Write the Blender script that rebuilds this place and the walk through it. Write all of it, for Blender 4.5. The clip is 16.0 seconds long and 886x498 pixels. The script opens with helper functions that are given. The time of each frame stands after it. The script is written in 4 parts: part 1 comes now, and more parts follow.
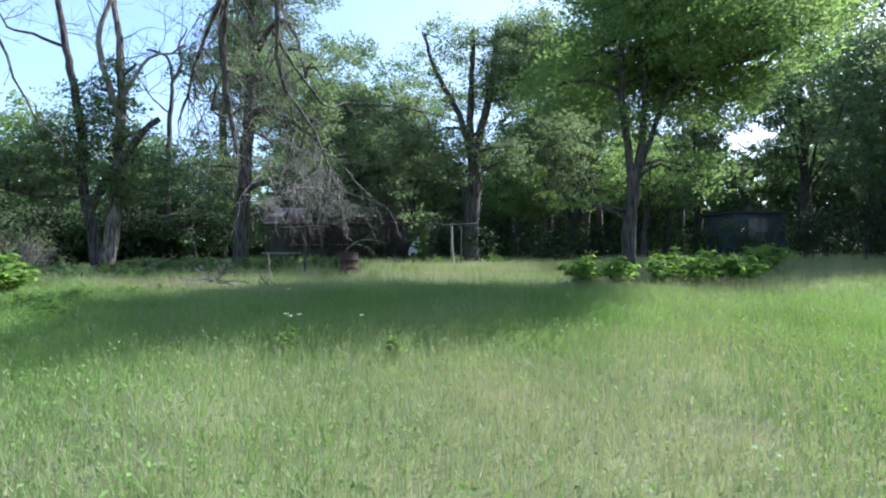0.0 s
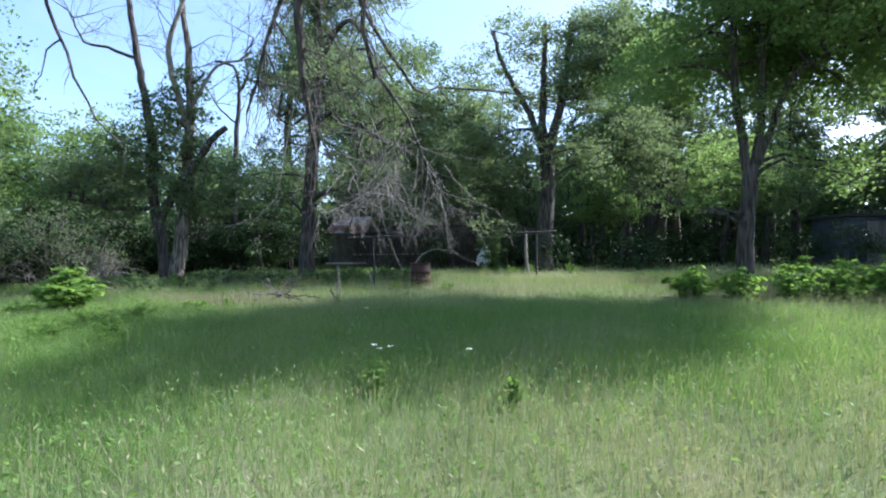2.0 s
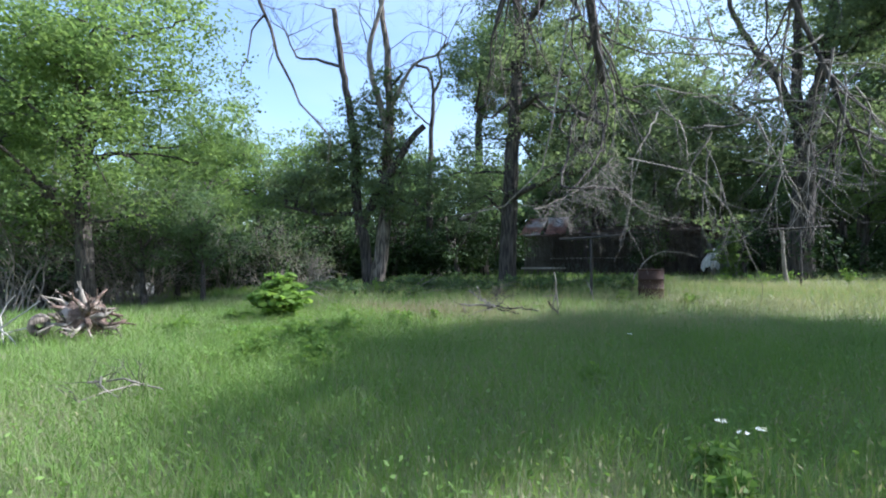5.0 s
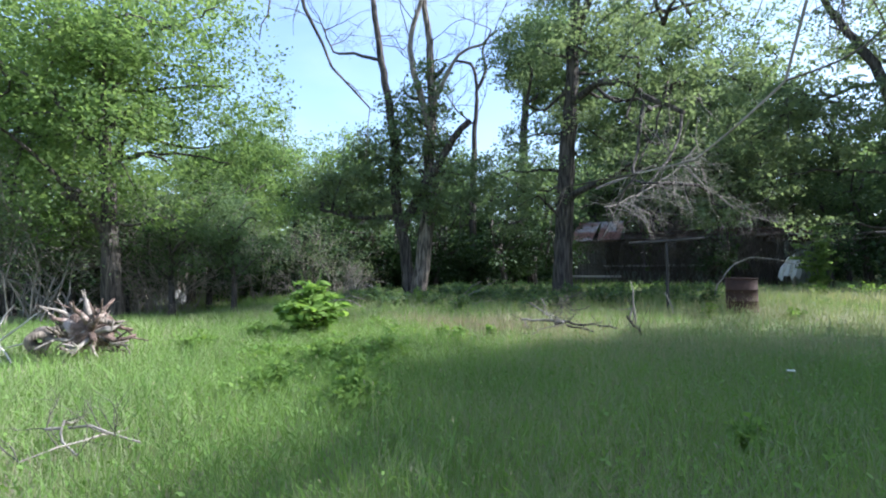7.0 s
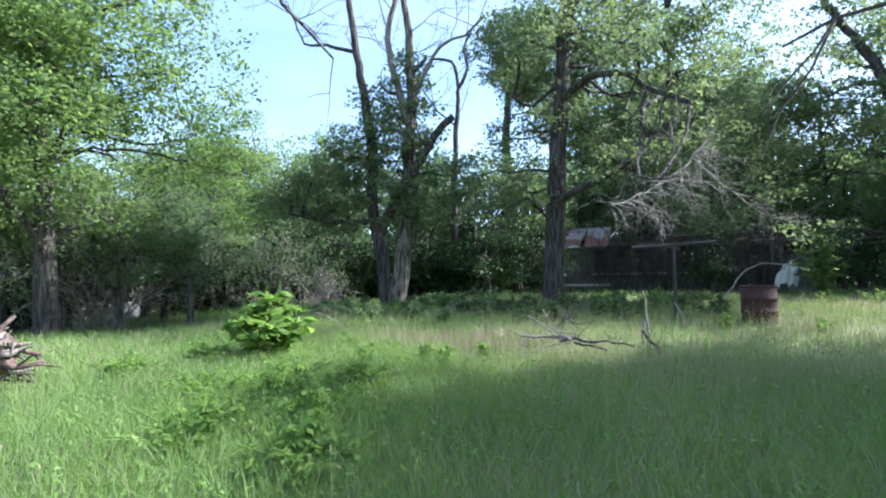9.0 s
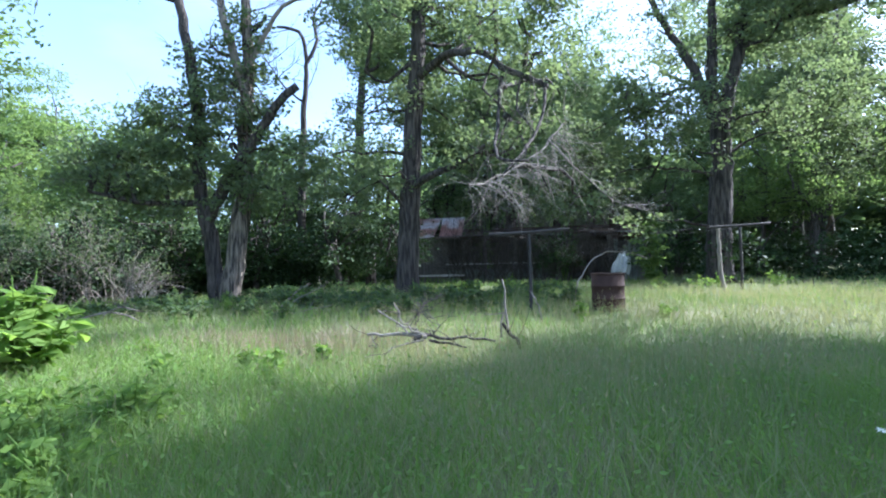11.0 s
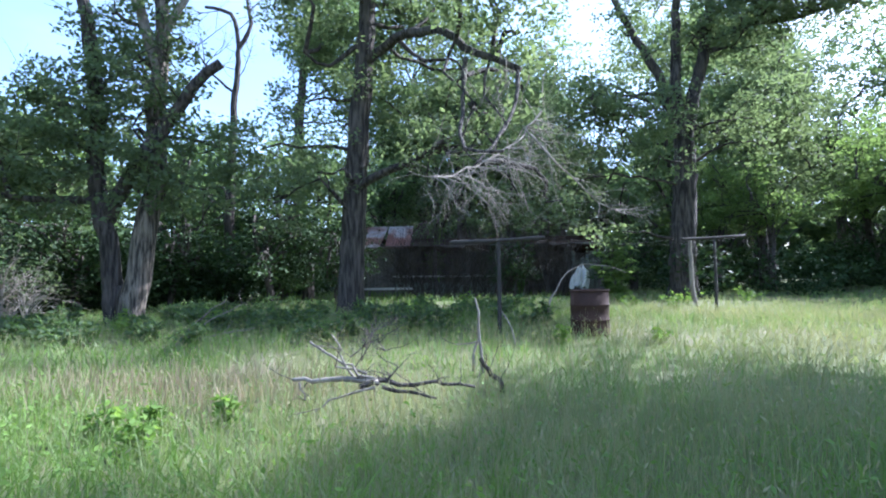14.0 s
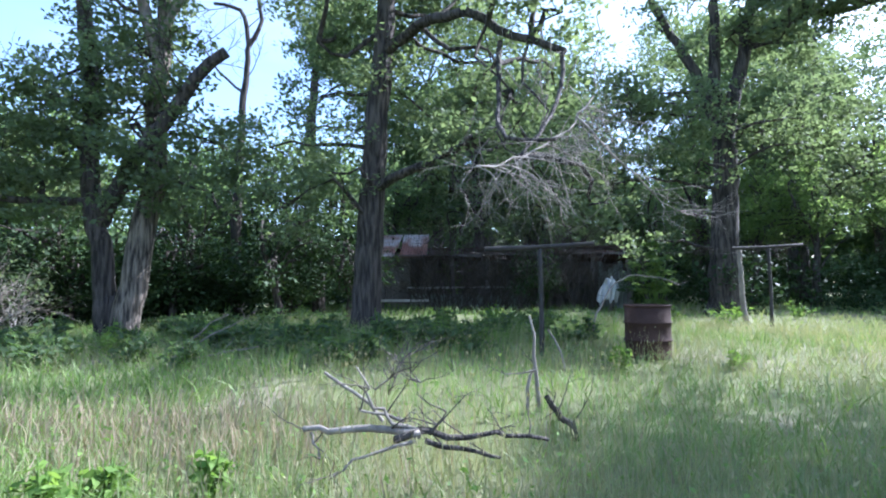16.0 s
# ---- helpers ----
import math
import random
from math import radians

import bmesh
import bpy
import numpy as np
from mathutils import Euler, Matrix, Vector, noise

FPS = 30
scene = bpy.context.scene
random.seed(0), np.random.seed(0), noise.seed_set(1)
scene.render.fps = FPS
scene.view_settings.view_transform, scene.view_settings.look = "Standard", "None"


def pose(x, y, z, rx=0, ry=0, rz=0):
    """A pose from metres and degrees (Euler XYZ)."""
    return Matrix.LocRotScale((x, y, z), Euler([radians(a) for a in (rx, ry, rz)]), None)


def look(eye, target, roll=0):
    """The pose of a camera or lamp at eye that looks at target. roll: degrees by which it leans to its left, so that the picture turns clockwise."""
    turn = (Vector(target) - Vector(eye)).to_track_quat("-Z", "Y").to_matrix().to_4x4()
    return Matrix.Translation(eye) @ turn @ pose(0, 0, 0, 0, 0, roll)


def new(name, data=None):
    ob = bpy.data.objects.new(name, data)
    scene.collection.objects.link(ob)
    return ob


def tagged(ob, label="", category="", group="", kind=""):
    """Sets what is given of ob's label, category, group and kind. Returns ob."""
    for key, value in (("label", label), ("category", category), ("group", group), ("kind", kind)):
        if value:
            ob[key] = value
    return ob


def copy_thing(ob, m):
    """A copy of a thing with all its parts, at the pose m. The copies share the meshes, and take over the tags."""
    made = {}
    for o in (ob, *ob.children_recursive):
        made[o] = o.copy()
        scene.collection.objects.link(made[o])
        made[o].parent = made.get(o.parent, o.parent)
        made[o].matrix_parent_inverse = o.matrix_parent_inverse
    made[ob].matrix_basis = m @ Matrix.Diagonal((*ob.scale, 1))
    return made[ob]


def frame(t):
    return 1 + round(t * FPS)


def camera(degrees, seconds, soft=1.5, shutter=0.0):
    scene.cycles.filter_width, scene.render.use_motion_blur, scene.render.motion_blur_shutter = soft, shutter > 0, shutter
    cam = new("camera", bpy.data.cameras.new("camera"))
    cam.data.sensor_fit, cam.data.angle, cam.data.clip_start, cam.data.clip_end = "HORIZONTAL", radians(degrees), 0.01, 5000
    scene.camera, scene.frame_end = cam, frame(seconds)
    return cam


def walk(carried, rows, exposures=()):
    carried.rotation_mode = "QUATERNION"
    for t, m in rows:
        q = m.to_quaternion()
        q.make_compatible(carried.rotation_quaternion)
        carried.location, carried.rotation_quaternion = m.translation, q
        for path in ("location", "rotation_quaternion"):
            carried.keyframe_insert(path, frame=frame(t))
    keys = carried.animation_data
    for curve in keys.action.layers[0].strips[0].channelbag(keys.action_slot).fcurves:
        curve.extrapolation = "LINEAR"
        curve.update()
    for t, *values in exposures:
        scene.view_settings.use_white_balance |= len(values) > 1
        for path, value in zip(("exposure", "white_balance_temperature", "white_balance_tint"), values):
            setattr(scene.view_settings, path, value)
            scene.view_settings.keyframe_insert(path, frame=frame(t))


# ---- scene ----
cam = camera(80.0, 16.0, soft=2.0)
METRES, EYE, TILT, LEAN, TURN = 11.0, 1.4, -0.6, 0.0, 0.0
ROWS = [
    (0.0, 0.0, 0.0, 0.0, 0.0, 0.0, -0.0),
    (0.5, -0.0186, 0.0334, 0.0052, 1.81, -0.15, 0.12),
    (1.0, -0.0414, 0.0567, 0.0086, 5.89, -0.13, 0.0),
    (1.5, -0.0467, 0.0826, 0.0074, 5.14, 0.11, 0.21),
    (2.0, -0.0622, 0.1196, 0.0068, 6.01, 0.87, 0.32),
    (2.5, -0.088, 0.1446, 0.0092, 10.0, 1.16, 0.02),
    (3.0, -0.0982, 0.1742, 0.0062, 9.97, 1.13, 0.25),
    (3.5, -0.1173, 0.2054, 0.0092, 13.28, 1.44, 0.37),
    (4.0, -0.1421, 0.2282, 0.0096, 21.8, 1.72, 0.19),
    (6.5, -0.2493, 0.3788, 0.0055, 27.59, 1.56, 0.5),
    (7.0, -0.2715, 0.3987, 0.0068, 29.29, 2.33, 0.32),
    (7.5, -0.2845, 0.4324, 0.0014, 27.99, 2.56, 0.63),
    (8.0, -0.301, 0.4555, 0.0041, 28.34, 3.41, 0.75),
    (10.5, -0.3665, 0.5774, 0.0035, 17.12, 2.42, 0.79),
    (11.0, -0.363, 0.6039, -0.0, 11.35, 2.3, 1.11),
    (11.5, -0.3607, 0.6332, 0.0018, 6.74, 2.37, 1.25),
    (12.0, -0.3782, 0.657, -0.0003, 5.43, 2.63, 0.78),
    (12.5, -0.393, 0.6784, 0.0067, 3.72, 2.62, 0.63),
    (13.0, -0.3956, 0.7083, 0.0018, 2.15, 2.46, 0.9),
    (13.5, -0.3976, 0.7334, 0.0074, 2.77, 2.87, 0.93),
    (14.0, -0.406, 0.7529, 0.0047, 5.15, 3.46, 0.72),
    (14.5, -0.4199, 0.7732, 0.0094, 4.15, 2.87, 0.47),
    (15.0, -0.4205, 0.8063, 0.0042, 2.88, 2.84, 0.76),
    (15.5, -0.4247, 0.8307, 0.0087, 3.45, 4.07, 0.8),
    (16.0, -0.4447, 0.8501, 0.0066, 6.08, 4.66, 0.34),
]
EXPOSURES = [(0.0, 1.42, 5350.0, 14.0), (3.5, 1.3, 5450.0, 13.0), (7.0, 1.48, 5550.0, 14.0), (11.0, 1.84, 5250.0, 16.0), (16.0, 1.84, 5150.0, 18.0)]
walk(cam, [(t, pose(0, 0, EYE, TILT, LEAN, TURN) @ pose(METRES * x, METRES * y, METRES * z, 90 + pitch, roll, yaw)) for t, x, y, z, yaw, pitch, roll in ROWS], EXPOSURES)

# ---- sun and sky ----
SUN_AZ, SUN_EL = radians(59.0), radians(38.0)          # clockwise from +y, above the horizon
to_sun = Vector((math.sin(SUN_AZ) * math.cos(SUN_EL), math.cos(SUN_AZ) * math.cos(SUN_EL), math.sin(SUN_EL)))
world = bpy.data.worlds.new("sky")
scene.world = world
world.use_nodes = True
wn, wl = world.node_tree.nodes, world.node_tree.links
wn.clear()
sky = wn.new("ShaderNodeTexSky")
sky.sky_type, sky.sun_disc = "NISHITA", False
sky.sun_elevation, sky.sun_rotation = SUN_EL, SUN_AZ
sky.air_density, sky.dust_density, sky.ozone_density = 1.0, 1.6, 1.0
bg = wn.new("ShaderNodeBackground")
bg.inputs[1].default_value = 0.14
cloud = wn.new("ShaderNodeTexNoise")
cloud.inputs["Scale"].default_value, cloud.inputs["Detail"].default_value = 2.2, 7.0
stretch = wn.new("ShaderNodeMapping")
stretch.inputs["Scale"].default_value = (1.0, 1.0, 2.6)
coord = wn.new("ShaderNodeTexCoord")
band = wn.new("ShaderNodeMapRange")
band.inputs[1].default_value, band.inputs[2].default_value = 0.42, 0.72
band.inputs[3].default_value, band.inputs[4].default_value = 0.1, 0.8
veil = wn.new("ShaderNodeMix")
veil.data_type = "RGBA"
veil.inputs[7].default_value = (2.4, 3.0, 3.3, 1)
out = wn.new("ShaderNodeOutputWorld")
wl.new(coord.outputs["Generated"], stretch.inputs["Vector"])
wl.new(stretch.outputs[0], cloud.inputs["Vector"])
wl.new(cloud.outputs[0], band.inputs[0])
wl.new(band.outputs[0], veil.inputs[0])
wl.new(sky.outputs[0], veil.inputs[6])
wl.new(veil.outputs[2], bg.inputs[0])
wl.new(bg.outputs[0], out.inputs[0])
lamp = bpy.data.lights.new("sun", "SUN")
lamp.energy, lamp.angle, lamp.color = 5.0, radians(0.6), (1.0, 0.95, 0.87)
sun = new("sun", lamp)
sun.matrix_world = look((40, 60, 60), Vector((40, 60, 60)) - to_sun)

# ---- materials ----


def surface(name, low, high, scale=6.0, rough=0.85, fine=60.0, bump=0.3, metal=0.0, stretch_z=1.0, third=None, cut=0.6, gain=1.6):
    """Two tones mixed by coarse and fine noise, a third tone in patches, and relief."""
    m = bpy.data.materials.new(name)
    m.use_nodes = True
    n, l = m.node_tree.nodes, m.node_tree.links
    p = n["Principled BSDF"]
    p.inputs["Roughness"].default_value, p.inputs["Metallic"].default_value = rough, metal
    tc, mp = n.new("ShaderNodeTexCoord"), n.new("ShaderNodeMapping")
    mp.inputs["Scale"].default_value = (1, 1, stretch_z)
    l.new(tc.outputs["Object"], mp.inputs[0])
    a, b = n.new("ShaderNodeTexNoise"), n.new("ShaderNodeTexNoise")
    a.inputs["Scale"].default_value, b.inputs["Scale"].default_value = scale, fine
    a.inputs["Detail"].default_value = b.inputs["Detail"].default_value = 5.0
    l.new(mp.outputs[0], a.inputs[0])
    l.new(mp.outputs[0], b.inputs[0])
    add = n.new("ShaderNodeMath")
    add.operation = "MULTIPLY_ADD"
    add.inputs[1].default_value = 0.55
    l.new(b.outputs[0], add.inputs[0])
    half = n.new("ShaderNodeMath")
    half.operation = "MULTIPLY_ADD"
    half.inputs[1].default_value, half.inputs[2].default_value = gain, 0.2 - 0.5 * gain
    l.new(a.outputs[0], half.inputs[0])
    l.new(half.outputs[0], add.inputs[2])
    mix = n.new("ShaderNodeMix")
    mix.data_type, mix.clamp_factor = "RGBA", True
    mix.inputs[6].default_value, mix.inputs[7].default_value = (*low, 1), (*high, 1)
    l.new(add.outputs[0], mix.inputs[0])
    colour = mix.outputs[2]
    if third:
        c = n.new("ShaderNodeTexNoise")
        c.inputs["Scale"].default_value, c.inputs["Detail"].default_value = scale * 0.45, 4.0
        l.new(mp.outputs[0], c.inputs[0])
        step = n.new("ShaderNodeMapRange")
        step.inputs[1].default_value, step.inputs[2].default_value = cut - 0.06, cut + 0.06
        l.new(c.outputs[0], step.inputs[0])
        over = n.new("ShaderNodeMix")
        over.data_type = "RGBA"
        over.inputs[7].default_value = (*third, 1)
        l.new(step.outputs[0], over.inputs[0])
        l.new(colour, over.inputs[6])
        colour = over.outputs[2]
    l.new(colour, p.inputs["Base Color"])
    bp = n.new("ShaderNodeBump")
    bp.inputs["Strength"].default_value, bp.inputs["Distance"].default_value = bump, 0.03
    l.new(add.outputs[0], bp.inputs["Height"])
    l.new(bp.outputs[0], p.inputs["Normal"])
    return m


def leafy(name, low, high, glow=0.4, patch=0.5, third=None, rough=0.62, cut=0.55):
    """Thin green blades: colour per blade and per patch; light passes through."""
    m = bpy.data.materials.new(name)
    m.use_nodes = True
    n, l = m.node_tree.nodes, m.node_tree.links
    p = n["Principled BSDF"]
    p.inputs["Roughness"].default_value = rough
    p.inputs["Specular IOR Level"].default_value = 0.22
    g, tc, no = n.new("ShaderNodeNewGeometry"), n.new("ShaderNodeTexCoord"), n.new("ShaderNodeTexNoise")
    no.inputs["Scale"].default_value, no.inputs["Detail"].default_value = patch, 3.0
    l.new(tc.outputs["Object"], no.inputs[0])
    avg = n.new("ShaderNodeMath")
    avg.operation = "MULTIPLY_ADD"
    avg.inputs[1].default_value = 0.45
    l.new(g.outputs["Random Per Island"], avg.inputs[0])
    wide = n.new("ShaderNodeMapRange")
    wide.inputs[1].default_value, wide.inputs[2].default_value = 0.32, 0.68
    wide.inputs[4].default_value = 0.55
    l.new(no.outputs[0], wide.inputs[0])
    l.new(wide.outputs[0], avg.inputs[2])
    mix = n.new("ShaderNodeMix")
    mix.data_type = "RGBA"
    mix.inputs[6].default_value, mix.inputs[7].default_value = (*low, 1), (*high, 1)
    l.new(avg.outputs[0], mix.inputs[0])
    colour = mix.outputs[2]
    if third:
        c = n.new("ShaderNodeTexNoise")
        c.inputs["Scale"].default_value, c.inputs["Detail"].default_value = patch * 0.7, 4.0
        l.new(tc.outputs["Object"], c.inputs[0])
        step = n.new("ShaderNodeMapRange")
        step.inputs[1].default_value, step.inputs[2].default_value = cut - 0.1, cut + 0.1
        step.inputs[4].default_value = 0.8
        l.new(c.outputs[0], step.inputs[0])
        over = n.new("ShaderNodeMix")
        over.data_type = "RGBA"
        over.inputs[7].default_value = (*third, 1)
        l.new(step.outputs[0], over.inputs[0])
        l.new(colour, over.inputs[6])
        colour = over.outputs[2]
    l.new(colour, p.inputs["Base Color"])
    tr = n.new("ShaderNodeBsdfTranslucent")
    warm = n.new("ShaderNodeMix")
    warm.data_type, warm.blend_type = "RGBA", "MULTIPLY"
    warm.inputs[0].default_value = 1.0
    warm.inputs[7].default_value = (1.36, 1.34, 0.86, 1)
    l.new(colour, warm.inputs[6])
    l.new(warm.outputs[2], tr.inputs[0])
    ms = n.new("ShaderNodeMixShader")
    ms.inputs[0].default_value = glow
    l.new(p.outputs[0], ms.inputs[1])
    l.new(tr.outputs[0], ms.inputs[2])
    l.new(ms.outputs[0], n["Material Output"].inputs[0])
    return m


M_soil = surface("soil", (0.10, 0.105, 0.045), (0.17, 0.19, 0.07), 1.3, 1.0, 30, 0.5, third=(0.22, 0.19, 0.12), cut=0.62)
M_bark = surface("bark", (0.028, 0.023, 0.018), (0.27, 0.225, 0.175), 17, 0.95, 42, 1.0, stretch_z=0.13, gain=3.6)
M_darkbark = surface("dark_bark", (0.016, 0.013, 0.011), (0.11, 0.092, 0.076), 16, 0.95, 44, 1.0, stretch_z=0.14, gain=3.2)
M_dead = surface("dead_wood", (0.10, 0.085, 0.068), (0.36, 0.315, 0.26), 7, 0.9, 50, 0.6, stretch_z=0.4)
M_twig = surface("dead_twig", (0.03, 0.025, 0.021), (0.12, 0.10, 0.082), 4, 0.9, 40, 0.4)
M_greytwig = surface("grey_twig", (0.07, 0.06, 0.05), (0.25, 0.22, 0.185), 5, 0.9, 40, 0.4)
M_pale = surface("bleached_wood", (0.34, 0.31, 0.28), (0.62, 0.58, 0.53), 8, 0.85, 60, 0.5, stretch_z=0.3)
M_rust = surface("rusty_steel", (0.030, 0.014, 0.009), (0.072, 0.034, 0.021), 6, 0.85, 45, 0.5, 0.15, third=(0.12, 0.065, 0.05), cut=0.62)
M_roof = surface("rusty_sheet", (0.15, 0.055, 0.04), (0.32, 0.17, 0.13), 2.2, 0.7, 20, 0.3, 0.15, third=(0.42, 0.38, 0.36), cut=0.58)
M_board = surface("weathered_board", (0.07, 0.062, 0.056), (0.24, 0.215, 0.19), 5, 0.95, 50, 0.7, stretch_z=0.15)
M_greywall = surface("mossy_board", (0.11, 0.12, 0.10), (0.27, 0.29, 0.25), 3, 0.95, 40, 0.5)
M_sheet = surface("white_sheet", (0.45, 0.45, 0.44), (0.72, 0.71, 0.69), 4, 0.55, 30, 0.2)
M_steel = surface("old_pipe", (0.022, 0.02, 0.018), (0.065, 0.056, 0.05), 8, 0.9, 60, 0.3, 0.05)
M_root = surface("torn_root", (0.04, 0.025, 0.018), (0.22, 0.15, 0.115), 9, 0.95, 45, 0.9, third=(0.40, 0.33, 0.28), cut=0.58, gain=2.6)
M_stone = surface("pale_stone", (0.40, 0.39, 0.36), (0.66, 0.64, 0.60), 8, 0.9, 50, 0.6)
M_leaf = leafy("leaf_mid", (0.060, 0.102, 0.052), (0.145, 0.205, 0.098), 0.58, 0.6)
M_leaf_pale = leafy("leaf_greyish", (0.085, 0.125, 0.068), (0.185, 0.235, 0.130), 0.56, 0.7)
M_leaf_bright = leafy("leaf_bright", (0.085, 0.145, 0.050), (0.195, 0.270, 0.105), 0.66, 0.8)
# darkened leaf tone: the shade under the crowns is put into the colour
M_leaf_shaded = leafy("leaf_shaded", (0.018, 0.040, 0.015), (0.052, 0.088, 0.030), 0.22, 0.6)
M_grass = leafy("grass_blade", (0.100, 0.175, 0.050), (0.205, 0.290, 0.100), 0.36, 0.45, (0.285, 0.285, 0.175), 0.6, 0.52)
M_lush = leafy("lush_blade", (0.10, 0.18, 0.042), (0.20, 0.31, 0.075), 0.42, 0.8, rough=0.6)
M_straw = leafy("seed_stalk", (0.20, 0.20, 0.10), (0.34, 0.32, 0.19), 0.3, 0.6, rough=0.8)
M_russet = leafy("dry_russet", (0.22, 0.175, 0.12), (0.34, 0.28, 0.20), 0.25, 0.8, rough=0.8)
M_herb = leafy("herb_leaf", (0.10, 0.19, 0.040), (0.245, 0.355, 0.085), 0.55, 1.5)
M_flower = leafy("white_petal", (0.60, 0.62, 0.55), (0.80, 0.80, 0.74), 0.3, 1.0)

# ---- mesh helpers ----
rng = np.random.default_rng(7)


def smooth(a, b, v):
    t = np.clip((v - a) / (b - a), 0, 1)
    return t * t * (3 - 2 * t)


def land(x, y):
    """The height of the ground: a meadow that rises gently towards the wood."""
    x, y = np.asarray(x, float), np.asarray(y, float)
    z = 0.27 * smooth(2, 14, y) + 0.22 * smooth(13, 18, y) + 0.08 * smooth(18, 30, y)
    z = z - 0.28 * smooth(8, 20, -x) * smooth(4, 14, y) + 0.22 * smooth(3, 12, x) * smooth(7, 18, y)
    return z + 0.035 * np.sin(x * 0.9 + 0.6) * np.cos(y * 0.8) + 0.02 * np.sin(x * 2.3 + y * 1.7)


def mesh_of(name, verts, quads=None, tris=None, soft_shade=False):
    """A mesh from numpy arrays."""
    verts = np.asarray(verts, np.float32).reshape(-1, 3)
    quads = np.zeros((0, 4), int) if quads is None else np.asarray(quads).reshape(-1, 4)
    tris = np.zeros((0, 3), int) if tris is None else np.asarray(tris).reshape(-1, 3)
    me = bpy.data.meshes.new(name)
    me.vertices.add(len(verts))
    me.vertices.foreach_set("co", verts.ravel())
    loops = np.concatenate([quads.ravel(), tris.ravel()]).astype(np.int32)
    me.loops.add(len(loops))
    me.loops.foreach_set("vertex_index", loops)
    me.polygons.add(len(quads) + len(tris))
    starts = np.concatenate([np.arange(len(quads)) * 4, len(quads) * 4 + np.arange(len(tris)) * 3]).astype(np.int32)
    me.polygons.foreach_set("loop_start", starts)
    if soft_shade:
        me.polygons.foreach_set("use_smooth", np.ones(len(starts), bool))
    me.update(calc_edges=True)
    return me


def put(name, me, material, parent=None, label=""):
    ob = new(name, me)
    if not me.materials:
        me.materials.append(material)
    if parent:
        ob.parent = parent
    return tagged(ob, label, kind="stuff" if name in ("brushwood", "stalkwork", "foliage", "crown") else "")


def part(name, bm, material, parent, label=""):
    me = bpy.data.meshes.new(name)
    bm.to_mesh(me)
    bm.free()
    return put(name, me, material, parent, label)


def thing(name, x, y, label, category, group="", kind="", z=None):
    """An empty that stands on the ground."""
    ob = new(name)
    ob.empty_display_size = 0.2
    ob.location = (x, y, float(land(x, y)) if z is None else z)
    return tagged(ob, label, category, group, kind)


class Tubes:
    """Collects tapered round sticks into one mesh."""

    def __init__(self):
        self.v, self.q, self.t, self.n = [], [], [], 0

    def add(self, pts, radii, sides=6, rough=0.0):
        pts = np.asarray(pts, float)
        k = len(pts)
        radii = np.asarray(radii, float)
        tan = np.gradient(pts, axis=0)
        tan /= np.linalg.norm(tan, axis=1)[:, None] + 1e-9
        ref = np.array([1.0, 0, 0]) if abs(tan[0][0]) < 0.8 else np.array([0, 1.0, 0])
        u = np.cross(tan, ref)
        u /= np.linalg.norm(u, axis=1)[:, None] + 1e-9
        w = np.cross(tan, u)
        ang = np.arange(sides) / sides * 2 * np.pi
        r = radii[:, None] * (1 + rough * (0.45 * rng.uniform(-1, 1, (k, sides)) + 0.75 * rng.uniform(-1, 1, (1, sides))))
        ring = pts[:, None] + r[..., None] * (np.cos(ang)[None, :, None] * u[:, None] + np.sin(ang)[None, :, None] * w[:, None])
        self.v.append(ring.reshape(-1, 3))
        i, j = np.meshgrid(np.arange(k - 1), np.arange(sides), indexing="ij")
        a, b = i * sides + j, i * sides + (j + 1) % sides
        self.q.append(np.stack([a, b, b + sides, a + sides], -1).reshape(-1, 4) + self.n)
        if radii[-1] > 0.012:
            e = (k - 1) * sides + self.n
            self.t.append(np.array([[e, e + s, e + s + 1] for s in range(1, sides - 1)]))
        self.n += k * sides

    def mesh(self, name):
        return mesh_of(name, np.concatenate(self.v), np.concatenate(self.q), np.concatenate(self.t) if self.t else None, True)


def curve_through(pts, step=0.35):
    """A smooth line through a few points."""
    pts = np.asarray(pts, float)
    ext = np.vstack([2 * pts[0] - pts[1], pts, 2 * pts[-1] - pts[-2]])
    res = []
    for i in range(1, len(ext) - 2):
        p0, p1, p2, p3 = ext[i - 1:i + 3]
        m = max(2, int(np.linalg.norm(p2 - p1) / step))
        for s in np.arange(m) / m:
            res.append(0.5 * (2 * p1 + (p2 - p0) * s + (2 * p0 - 5 * p1 + 4 * p2 - p3) * s * s + (3 * p1 - p0 - 3 * p2 + p3) * s ** 3))
    res.append(pts[-1])
    return np.array(res)


def stick(tb, pts, r0, r1, sides=6, wob=0.0, step=0.35, rough=0.08):
    c = curve_through(pts, step)
    if wob:
        c[1:] += rng.normal(0, wob, (len(c) - 1, 3))
    tb.add(c, np.linspace(r0, r1, len(c)), sides, rough)
    return c


